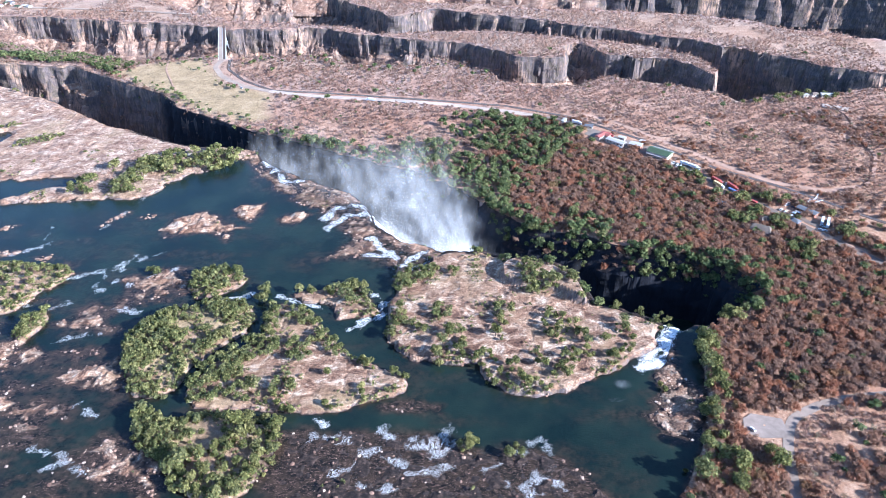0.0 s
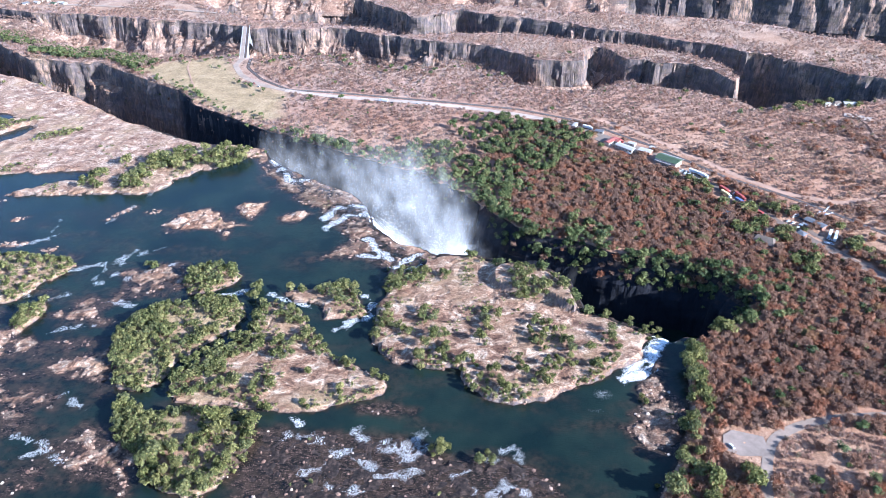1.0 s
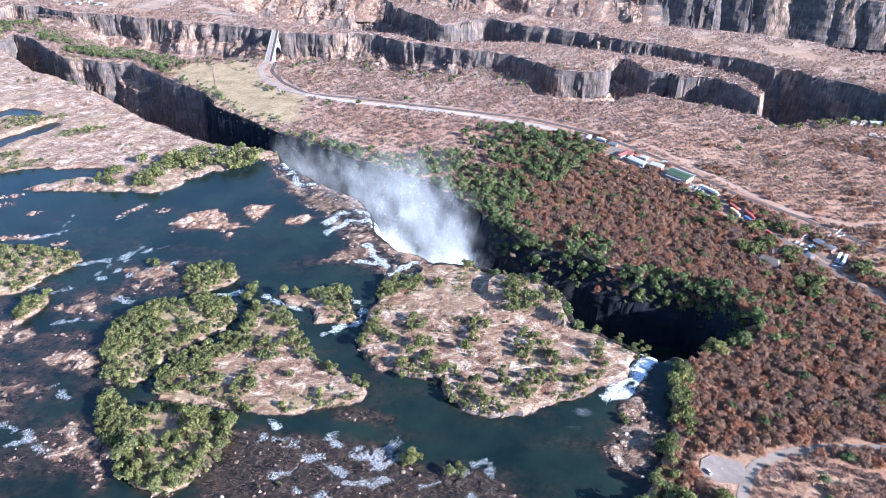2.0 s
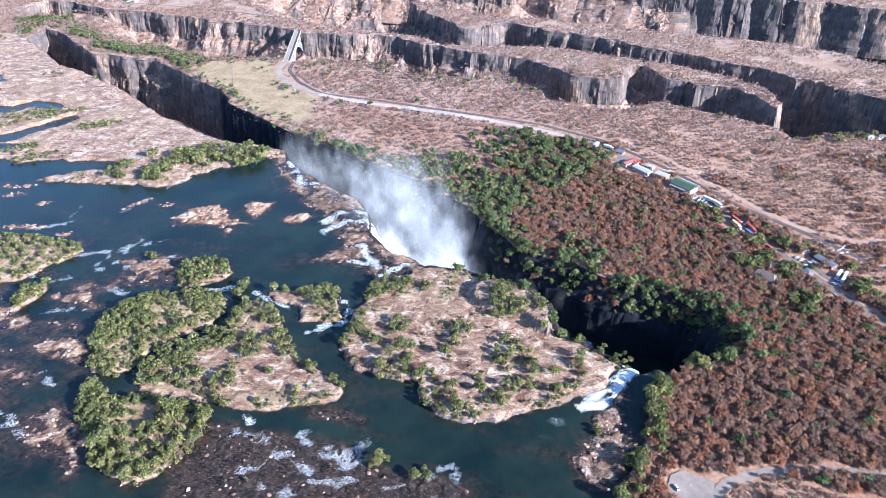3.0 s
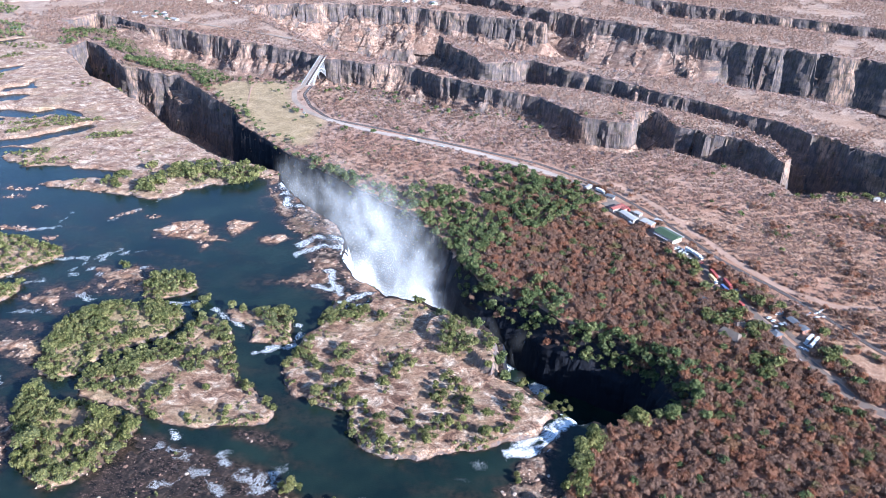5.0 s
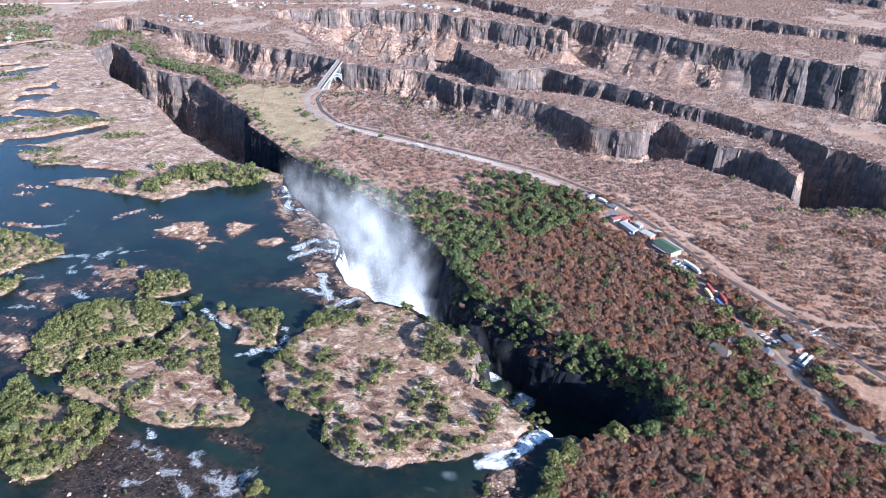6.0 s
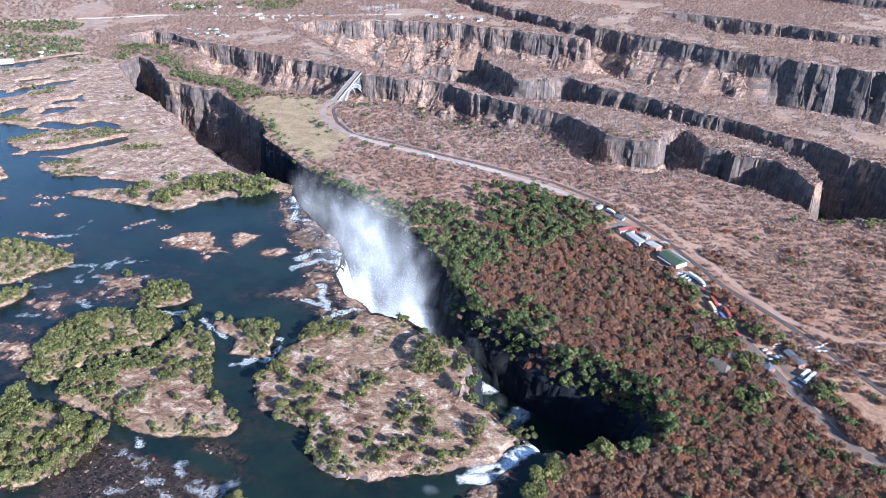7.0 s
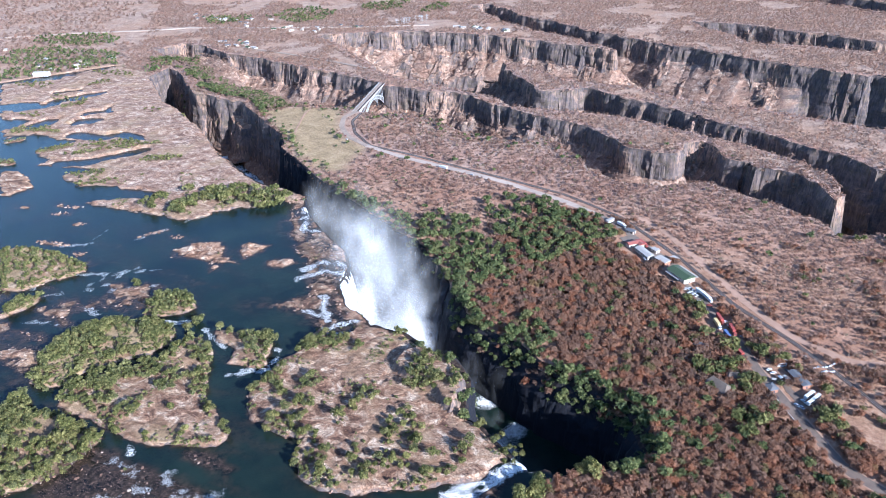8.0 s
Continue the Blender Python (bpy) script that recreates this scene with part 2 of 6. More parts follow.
GROUND, WATER, SPRAY, FALL, DRY = ground_material(), water_material(), spray_material(), fall_material(), dry_material("dry season twigs and leaves", 0.0)
STONE = stone_material()
PALE_DRY = dry_material("bleached scrub twigs", 0.45)
GREEN = leaf_material("river tree leaves", (0.045, 0.054, 0.017), (0.138, 0.142, 0.045), (0.36, 0.325, 0.115))
ISLAND_GREEN = leaf_material("river thicket leaves", (0.046, 0.056, 0.018), (0.138, 0.144, 0.048), (0.35, 0.32, 0.12), True)
FOREST = leaf_material("rain forest leaves", (0.036, 0.052, 0.019), (0.098, 0.122, 0.044), (0.25, 0.26, 0.10), True)
BARK = plain("grey bark", (0.13, 0.10, 0.08), 0.95)
ASPHALT = plain("worn asphalt", (0.29, 0.222, 0.17), 0.95, 0.3)
DARK_ASPHALT = plain("dark asphalt", (0.150, 0.112, 0.088), 0.95, 0.3)
GREY_ASPHALT = plain("grey yard asphalt", (0.185, 0.147, 0.118), 0.95, 0.3)
PALE_ROAD = plain("pale gravel road", (0.37, 0.295, 0.235), 0.95, 0.2)
DIRT = plain("red dirt", (0.33, 0.205, 0.14), 0.95, 0.2)
BALLAST = plain("railway ballast", (0.10, 0.07, 0.055), 0.95, 0.4)
STEEL = plain("weathered steel", (0.30, 0.30, 0.29), 0.5, 1.0, 0.2, 0.6)
GREY_STEEL = plain("silver painted steel", (0.34, 0.34, 0.33), 0.6)

WHITE_PAINT, RED_PAINT, BLUE_PAINT, YELLOW_PAINT, SILVER_PAINT, DARK_PAINT = (
    plain("white paint", (0.58, 0.58, 0.57), 0.4, 1.0, 0.06), plain("red paint", (0.30, 0.07, 0.055), 0.45, 1.0, 0.15), plain("blue paint", (0.10, 0.14, 0.26), 0.45, 1.0, 0.15),
    plain("yellow paint", (0.55, 0.42, 0.20), 0.5, 1.0, 0.15), plain("silver paint", (0.50, 0.51, 0.52), 0.35, 1.0, 0.1), plain("dark paint", (0.05, 0.05, 0.06), 0.4, 1.0, 0.15))
RUBBER = plain("black rubber", (0.03, 0.03, 0.03), 0.9)
GLASS = plain("dark window glass", (0.03, 0.035, 0.04), 0.1, 1.0, 0.1)
GREEN_TIN = plain("green painted tin roof", (0.058, 0.082, 0.046), 0.8, 0.8, 0.15)
RED_TIN = plain("red tin roof", (0.26, 0.09, 0.07), 0.6, 0.8, 0.2)
PALE_TIN = plain("pale tin roof", (0.34, 0.315, 0.285), 0.85, 0.8, 0.1)
GREY_TIN = plain("grey tin roof", (0.12, 0.12, 0.125), 0.6, 0.8, 0.2)
PLASTER = plain("cream plaster", (0.50, 0.42, 0.34), 0.9, 0.8, 0.12)
BRICKWORK = plain("red brown plaster", (0.30, 0.15, 0.10), 0.9, 0.8, 0.2)
THATCH = plain("grey thatch", (0.15, 0.115, 0.09), 0.98, 1.2, 0.3)
CONCRETE = plain("weathered concrete", (0.42, 0.40, 0.37), 0.9, 0.6, 0.15)

# ---- plan of the place, in metres: x across, y away ----
LIP_FAR = [(-725, 1043), (-603, 941), (-514, 895), (-463, 862), (-410, 817), (-361, 779), (-317, 753), (-281, 733), (-254, 722), (-228, 723), (-202, 716), (-182, 697), (-158, 672), (-136, 653), (-114, 642), (-88, 620), (-72, 598), (-64, 579), (-51, 558), (-32, 536), (-14, 527), (2, 519), (25, 518), (40, 517), (56, 509), (75, 499), (89, 492), (100, 481)]
LIP_NEAR = [(103, 461), (105, 449), (127, 441), (150, 427), (162, 420), (177, 424), (187, 421), (200, 429), (213, 440)]
RIM_EAST = [(232, 446), (238, 464), (232, 484), (220, 498), (204, 506), (178, 515), (148, 524), (120, 537), (96, 549), (78, 557), (63, 567), (48, 586), (34, 612), (20, 636)]
RIM_WEST = [(34, 601), (4, 638), (-31, 667), (-61, 677), (-110, 709), (-153, 734), (-188, 754), (-221, 777), (-258, 802), (-304, 832), (-331, 871), (-370, 901), (-414, 929), (-451, 957), (-476, 977), (-519, 978), (-582, 994), (-635, 1036), (-681, 1075), (-727, 1098)]
FIRST_GORGE = LIP_FAR + LIP_NEAR + RIM_EAST + RIM_WEST
BRIDGE_RIM = [(-739, 1126), (-672, 1092), (-597, 1031), (-536, 1012), (-471, 991), (-418, 954), (-373, 988), (-319, 995), (-286, 990), (-257, 984), (-228, 998), (-179, 1005), (-134, 980), (-99, 955), (-69, 961), (-38, 950), (-5, 972), (33, 943), (81, 894), (118, 876), (167, 874), (205, 896), (235, 886), (276, 865), (308, 845), (335, 812)]
RIDGE_FRONT = [(-830, 1261), (-693, 1210), (-584, 1200), (-496, 1176), (-417, 1156), (-314, 1121), (-231, 1116), (-157, 1110), (-115, 1090), (-40, 1058), (40, 1040), (86, 998), (104, 982), (131, 972), (159, 978), (164, 1008), (180, 1022), (198, 1018), (222, 980), (262, 970), (300, 958), (325, 930), (333, 896)]
RIDGE_BACK = [(334, 910), (328, 950), (300, 995), (262, 1016), (228, 1032), (190, 1046), (149, 1060), (108, 1079), (30, 1089), (-8, 1082), (-64, 1079), (-104, 1093), (-139, 1116), (-204, 1140), (-267, 1149), (-322, 1158)]
SPUR_FRONT = [(-189, 1299), (-94, 1191), (-69, 1168), (-16, 1197), (48, 1176), (134, 1144), (212, 1097), (282, 1060), (344, 1032), (364, 1017), (400, 985), (470, 930)]
SPUR_BACK = [(387, 1139), (276, 1166), (204, 1173), (125, 1195), (37, 1226), (-54, 1235), (-127, 1289), (-169, 1309), (-189, 1299)]
NOSE_FRONT = [(-609, 1387), (-524, 1441), (-426, 1473), (-274, 1486), (-118, 1451), (-20, 1429)]
NOSE_BACK = [(-23, 1440), (-135, 1510), (-279, 1592), (-426, 1734)]
FAR_RIM = [(-381, 1759), (-237, 1648), (-166, 1612), (-82, 1554), (23, 1505), (116, 1477), (175, 1447), (263, 1418), (396, 1383)]
LOWER_GORGES = (BRIDGE_RIM + [(406, 838), (517, 841), (640, 826), (900, 770), (920, 800), (700, 850), (560, 880)]
                + SPUR_FRONT[::-1] + SPUR_BACK[::-1] + [(489, 1070), (599, 1007), (900, 900), (1000, 1150), (700, 1290)]
                + FAR_RIM[::-1] + NOSE_BACK[::-1] + NOSE_FRONT[::-1] + [(-500, 1310), (-400, 1225)]
                + RIDGE_BACK[::-1] + RIDGE_FRONT[::-1] + [(-850, 1190)])
FIFTH_GORGE = [(65, 1695), (148, 1696), (251, 1660), (405, 1614), (900, 1480), (900, 1390), (402, 1533), (301, 1547), (191, 1557), (102, 1644)]
SIXTH_GORGE = [(257, 1967), (345, 1926), (414, 1874), (900, 1700), (900, 1800), (421, 1960), (262, 2060)]
EAST_BANK = [(183, 423), (167, 384), (162, 352), (153, 324), (145, 307), (131, 287), (119, 268)]
RIVER = LIP_FAR + LIP_NEAR[:6] + EAST_BANK + [(60, 120), (-100, -300), (-1900, -300), (-1900, 700), (-1100, 850), (-951, 928), (-840, 1080)]
CATARACT_ISLAND = [(-39, 503), (-13, 514), (6, 520), (28, 519), (50, 508), (75, 493), (92, 483), (104, 462), (105, 448), (127, 441), (151, 423), (137, 396), (110, 380), (90, 370), (74, 360), (54, 356), (38, 361), (25, 374), (20, 388), (3, 386), (-20, 392), (-35, 402), (-42, 420), (-42, 452), (-38, 473)]
CATARACT_HUMP = [(58, 486), (74, 485), (92, 476), (104, 464)]
LIP_ISLET = [(-117, 469), (-98, 474), (-73, 479), (-59, 470), (-54, 453), (-45, 446), (-57, 439), (-78, 440), (-83, 454), (-105, 460)]
GREEN_ISLAND = [(-224, 420), (-218, 432), (-203, 451), (-173, 464), (-147, 459), (-139, 442), (-142, 417), (-156, 405), (-170, 386), (-176, 367), (-185, 360), (-204, 368), (-216, 390)]
BARE_ISLAND = [(-132, 423), (-129, 452), (-122, 458), (-104, 451), (-88, 428), (-75, 409), (-58, 394), (-38, 382), (-27, 376), (-28, 363), (-48, 353), (-68, 347), (-96, 345), (-118, 348), (-143, 349), (-162, 354), (-172, 367), (-165, 382), (-151, 401), (-136, 412)]
BARE_SPIT = [(-47, 352), (-26, 357), (-1, 351), (-5, 343), (-26, 342), (-40, 344)]
NEAR_ISLAND = [(-195, 353), (-172, 342), (-145, 344), (-105, 338), (-101, 305), (-110, 293), (-123, 278), (-153, 286), (-166, 307), (-188, 324)]
ROCK_FLAT = [(-248, 565), (-237, 585), (-215, 599), (-204, 593), (-190, 576), (-169, 568), (-178, 564), (-183, 546), (-201, 558), (-234, 557)]
ROCK_FLAT_B = [(-192, 598), (-182, 609), (-160, 612), (-159, 596), (-171, 577)]
ROCK_FLAT_C = [(-147, 581), (-129, 597), (-115, 589), (-126, 576), (-140, 571)]
WEST_FLATS = [(-199, 714), (-185, 699), (-216, 706), (-223, 685), (-261, 647), (-275, 624), (-332, 625), (-392, 618), (-418, 619), (-382, 645), (-422, 664), (-484, 655), (-511, 671), (-489, 694), (-536, 685), (-567, 682), (-571, 698), (-608, 717), (-607, 734), (-584, 764), (-622, 761), (-668, 763), (-693, 738), (-727, 758), (-721, 808), (-776, 798), (-813, 827), (-787, 844), (-740, 865), (-800, 875), (-839, 847), (-938, 927), (-872, 983), (-883, 1054), (-802, 1094)]
WEST_SPIT = [(-591, 648), (-575, 660), (-535, 644), (-514, 631), (-517, 604), (-530, 599)]
WEST_LEDGE_A = [(-487, 581), (-476, 593), (-459, 590), (-466, 581)]
WEST_LEDGE_B = [(-444, 600), (-444, 610), (-427, 603), (-433, 597)]
WEST_LEDGE_C = [(-425, 589), (-418, 595), (-411, 601), (-407, 587)]
WEST_LEDGE_D = [(-388, 528), (-385, 537), (-352, 539), (-364, 529)]
SLIM_ISLET = [(-310, 429), (-303, 451), (-295, 459), (-291, 431), (-299, 419)]
TREE_ISLET = [(-198, 486), (-195, 500), (-174, 507), (-154, 492), (-158, 479), (-175, 469), (-189, 466)]
SHOAL_A = [(-259, 383), (-245, 397), (-222, 406), (-206, 368), (-237, 373)]
SHOAL_B = [(-306, 371), (-282, 368), (-237, 357), (-236, 345), (-264, 345), (-298, 356)]
SHOAL_C = [(-211, 334), (-171, 324), (-159, 294), (-162, 275), (-196, 291), (-223, 304)]
RAPIDS_SHELF = [(-108, 336), (-67, 332), (-32, 331), (2, 324), (18, 314), (51, 316), (66, 305), (83, 290), (98, 272), (99, 235), (-103, 239), (-107, 277)]
CATARACT_ROCKS = [(158, 412), (152, 384), (161, 357), (151, 315), (138, 311), (122, 320), (120, 339), (134, 356), (131, 373)]
LIP_ROCKS = [(-192, 686), (-147, 649), (-120, 642), (-85, 614), (-67, 573), (-41, 528), (-4, 518), (-22, 499), (-39, 503), (-67, 514), (-104, 515), (-79, 546), (-95, 565), (-114, 594), (-148, 622)]
SHOAL_D = [(-289, 437), (-264, 456), (-239, 452), (-257, 427)]
SHOAL_E = [(-331, 423), (-299, 422), (-269, 397), (-291, 387), (-316, 393)]
SHOAL_F = [(-255, 492), (-212, 514), (-185, 493), (-196, 468), (-236, 462)]
WEST_ISLAND = [(-410, 505), (-388, 519), (-351, 521), (-299, 511), (-293, 502), (-310, 479), (-322, 458), (-338, 447)]
ROAD = [(560, 330), (440, 410), (362, 479), (342, 489), (323, 516), (309, 536), (297, 554), (285, 572), (270, 600), (255, 623), (234, 654), (206, 686), (193, 704), (166, 737), (144, 761), (110, 783), (76, 799), (4, 824), (-42, 836), (-104, 847), (-155, 858), (-205, 875), (-243, 895), (-273, 926), (-291, 962), (-287, 992), (-315, 1121)]
SIDE_ROAD = [(150, 120), (178, 220), (187, 272), (191, 289), (198, 314), (207, 331), (228, 342), (248, 347), (273, 350), (330, 350), (420, 340)]
CAR_PARK = [(178, 332), (184, 336), (201, 331), (201, 316), (184, 316), (175, 321)]
RAILWAY = [(-277, 987), (-272, 953), (-244, 912), (-201, 876), (-144, 867), (0, 834), (71, 816), (139, 782), (205, 720), (260, 655), (305, 618), (335, 589), (365, 556), (430, 500), (560, 400)]
DIRT_TRACK = [(155, 788), (187, 764), (231, 708), (273, 656), (304, 625), (343, 606), (379, 614)]
FOOT_TRACK = [(429, 800), (437, 769), (429, 727), (419, 669), (398, 630), (383, 614)]
TOWN_ROAD = [(-1253, 1175), (-1127, 1253), (-986, 1319), (-913, 1366), (-737, 1414), (-533, 1481), (-426, 1526)]
TOWN_LANE = [(-688, 1255), (-588, 1241), (-451, 1213), (-385, 1195)]
RAIN_FOREST = [(-36, 700), (-34, 740), (-11, 776), (55, 786), (110, 768), (149, 728), (153, 705), (107, 694), (98, 660), (68, 644), (64, 611), (74, 566), (49, 578), (-1, 654)]
MEADOW = [(-418, 954), (-369, 984), (-315, 988), (-259, 896), (-209, 869), (-197, 795), (-223, 786), (-292, 841), (-358, 897)]
KNIFE_WOOD = [(-763, 1168), (-600, 1064), (-477, 992), (-394, 962), (-497, 1063), (-604, 1098), (-786, 1226)]
GROVES_MIDDLE = [(-127, 440, 5, 17), (-109, 442, 7, 8), (-99, 436, 7, 11), (-89, 413, 4, 6), (-76, 404, 6, 10), (-101, 402, 10, 11), (-125, 427, 6, 9), (-133, 409, 8, 7), (-124, 406, 9, 9), (-142, 397, 12, 9), (-164, 392, 6, 6), (-160, 376, 10, 11), (-146, 381, 11, 10), (-161, 360, 7, 6), (-145, 360, 7, 8), (-128, 364, 8, 11), (-106, 364, 7, 13), (-105, 346, 7, 4), (-55, 389, 4, 5), (-48, 386, 3, 4), (-32, 375, 5, 8), (-55, 362, 3, 5), (-80, 376, 3, 4), (-75, 350, 5, 4)]
GROVES_CATARACT = [(-25, 487, 9, 13), (-13, 492, 7, 10), (-33, 477, 7, 10), (26, 519, 5, 6), (47, 515, 2, 3), (5, 488, 5, 5), (63, 480, 8, 11), (68, 470, 10, 12), (88, 469, 10, 9), (96, 448, 3, 4), (-34, 435, 7, 12), (-39, 419, 2, 12), (-25, 427, 3, 5), (-18, 418, 5, 6), (-3, 439, 6, 10), (-4, 395, 7, 11), (7, 411, 6, 12), (8, 400, 5, 9), (37, 416, 6, 11), (41, 438, 7, 9), (77, 430, 7, 9), (70, 418, 4, 9)]
GROVES_RAPID_SIDE = [(76, 409, 6, 9), (90, 421, 5, 6), (92, 406, 5, 6), (109, 407, 4, 4), (121, 420, 7, 6), (122, 414, 4, 4), (125, 403, 5, 6), (111, 391, 4, 6), (120, 394, 4, 4), (123, 444, 4, 5), (136, 441, 6, 5), (152, 428, 7, 10), (22, 386, 4, 8), (30, 391, 5, 6), (32, 373, 9, 7), (44, 380, 5, 7), (49, 367, 6, 5), (62, 387, 7, 7), (61, 364, 6, 6), (75, 374, 7, 8), (81, 389, 7, 10), (94, 395, 6, 8)]
GROVES_SMALL = [(-106, 470, 8, 4), (-70, 467, 11, 13), (-87, 471, 5, 6), (10, 316, 8, 6), (38, 311, 5, 5), (-233, 501, 6, 4), (-137, 469, 6, 8), (135, 361, 4, 4)]
GROVES_WEST = [(-260, 689, 28, 22), (-225, 694, 23, 20), (-296, 661, 8, 12), (-322, 680, 6, 7), (-337, 641, 16, 14), (-297, 639, 13, 13), (-281, 682, 14, 16)]
GROVES_BANK = [(175, 378, 6, 32), (157, 312, 8, 18), (138, 294, 6, 8), (185, 299, 9, 6), (285, 511, 9, 14), (202, 434, 8, 9), (157, 288, 11, 14)]
GROVES_MARKET = [(294, 588, 8, 5), (284, 592, 5, 5), (281, 549, 8, 9), (268, 568, 8, 8), (253, 562, 10, 9), (276, 602, 5, 4), (330, 538, 6, 6), (311, 582, 6, 3), (262, 590, 7, 7), (247, 604, 6, 6), (238, 628, 6, 8), (326, 562, 4, 4), (333, 528, 6, 5), (228, 640, 7, 7)]
GROVES_EDGE = [(179, 405, 4, 12), (173, 380, 4, 14), (167, 356, 4, 13), (160, 336, 4, 10)]
GROVES_RIM = [(404, 825, 8, 4), (418, 828, 5, 3), (430, 827, 6, 3), (446, 818, 7, 4), (392, 822, 6, 4), (380, 818, 5, 4), (428, 814, 4, 3), (352, 812, 6, 4), (338, 806, 4, 3)]
GROVES_FLATS = [(-686, 779, 32, 11), (-531, 762, 35, 9), (-466, 672, 21, 7), (-504, 785, 15, 10), (-736, 821, 27, 9), (-558, 723, 12, 6), (-582, 900, 16, 6), (-755, 901, 42, 11), (-879, 942, 46, 16), (-799, 1038, 47, 14), (-514, 895, 6, 7), (-459, 657, 26, 4)]
ISLAND_CHANNEL = [[(-134, 442), (-138, 423), (-146, 415), (-156, 405), (-168, 388), (-173, 367), (-173, 356)]]
WHITE_WEST = [[(-268, 480), (-257, 492), (-259, 518)],
    [(-250, 519), (-233, 531)],
    [(-299, 497), (-272, 508)],
    [(-295, 461), (-283, 465)],
    [(-247, 456), (-227, 453)],
    [(-278, 419), (-246, 431)],
    [(-234, 356), (-215, 346)],
    [(-249, 322), (-228, 315), (-219, 305), (-203, 299)],
    [(-358, 533), (-339, 544)],
    [(-245, 488), (-211, 510)],
    [(-342, 480), (-316, 462)],
    [(-240, 304), (-226, 310)]]
WHITE_REACH = [[(-297, 571), (-291, 590), (-284, 603), (-278, 621)],
    [(-377, 534), (-354, 535), (-343, 544), (-329, 553)],
    [(-339, 552), (-340, 563), (-342, 574)],
    [(-272, 485), (-268, 498), (-262, 513)],
    [(-264, 480), (-259, 497), (-252, 508)],
    [(-255, 520), (-253, 530)]]
STONE_BARS = [[(-430, 584), (-416, 592)], [(-428, 605), (-415, 608)], [(-386, 575), (-376, 580)], [(-267, 588), (-258, 592)], [(-390, 533), (-352, 538)], [(-336, 524), (-324, 529)], [(-300, 575), (-286, 597)]]
WHITE_ISLES = [[(-170, 463), (-148, 470)],
    [(-128, 469), (-109, 461), (-90, 450)],
    [(-121, 455), (-113, 419)],
    [(-53, 466), (-46, 459), (-50, 439)],
    [(-68, 427), (-57, 439)],
    [(160, 420), (148, 407), (142, 391), (126, 382)],
    [(133, 382), (144, 402)],
    [(-81, 339), (-76, 336)]]
CASCADE = [[(164, 421), (156, 413), (150, 404), (147, 393)], [(154, 412), (144, 399), (132, 388)], [(146, 394), (139, 386), (128, 381)]]
WHITE_SHELF = [[(-40, 330), (-35, 324)],
    [(-25, 318), (-18, 325)],
    [(0, 331), (-7, 311), (2, 319)],
    [(-38, 312), (-24, 298), (-7, 298), (2, 305)],
    [(47, 318), (56, 319), (59, 308)],
    [(42, 309), (49, 297), (44, 280)],
    [(50, 291), (61, 288)],
    [(-51, 312), (-43, 316)],
    [(-8, 320), (-22, 316)],
    [(-80, 326), (-59, 322)],
    [(20, 298), (30, 303)],
    [(-50, 287), (-34, 285)],
    [(32, 287), (51, 282)],
    [(-67, 300), (-51, 301)]]
WHITE_LIP = [[(-164, 676), (-151, 649), (-136, 652)],
    [(-105, 579), (-95, 599), (-75, 602)],
    [(-99, 565), (-85, 586), (-70, 586)],
    [(-62, 547), (-52, 530), (-40, 517)],
    [(-63, 521), (-45, 520)],
    [(-34, 505), (-20, 523)],
    [(-25, 499), (-14, 510)],
    [(-178, 688), (-167, 679)]]
FLAT_POOLS = [[(-544, 692), (-514, 708), (-488, 744), (-471, 771), (-438, 797), (-397, 803)], [(-610, 779), (-566, 787), (-550, 806), (-510, 801), (-491, 808)], [(-764, 887), (-744, 924), (-723, 962), (-691, 979)], [(-666, 861), (-645, 874), (-656, 907), (-645, 931)], [(-780, 838), (-760, 873)], [(-695, 786), (-692, 813)], [(-404, 650), (-365, 659)], [(-647, 823), (-631, 838)], [(-802, 920), (-778, 944)]]
FLAT_GREEN = [[(-560, 752), (-528, 770), (-525, 782)], [(-544, 728), (-517, 758), (-494, 775), (-469, 784)], [(-602, 716), (-582, 744)], [(-502, 672), (-466, 690)], [(-462, 656), (-435, 678)], [(-709, 761), (-646, 782)], [(-680, 728), (-667, 744)], [(-440, 738), (-408, 763)], [(-356, 640), (-319, 635)], [(-724, 867), (-711, 883)], [(-615, 676), (-603, 674)], [(-783, 973), (-772, 993)]]

# ---- shapes of the ground ----
def hashed(ix, iy, seed):
    k = (ix.astype(np.int64) * 374761393 + iy.astype(np.int64) * 668265263 + seed * 974634541) & 0x7FFFFFFF
    k = ((k ^ (k >> 13)) * 1274126177) & 0x7FFFFFFF
    return ((k ^ (k >> 16)) & 0xFFFF) / 65535.0


def value_noise(x, y, size, seed=0, octaves=3):
    """Smooth noise about 0, between -1 and 1, with features of that size."""
    total, amp, norm = np.zeros(np.shape(x)), 1.0, 0.0
    for o in range(octaves):
        u, v = x / size + 31.7 * o, y / size - 17.3 * o
        iu, iv = np.floor(u), np.floor(v)
        fu, fv = u - iu, v - iv
        fu, fv = fu * fu * (3 - 2 * fu), fv * fv * (3 - 2 * fv)
        a, b = hashed(iu, iv, seed + o), hashed(iu + 1, iv, seed + o)
        c, d = hashed(iu, iv + 1, seed + o), hashed(iu + 1, iv + 1, seed + o)
        total += amp * ((a * (1 - fu) + b * fu) * (1 - fv) + (c * (1 - fu) + d * fu) * fv)
        norm += amp
        amp, size = amp * 0.55, size * 0.47
    return total / norm * 2 - 1


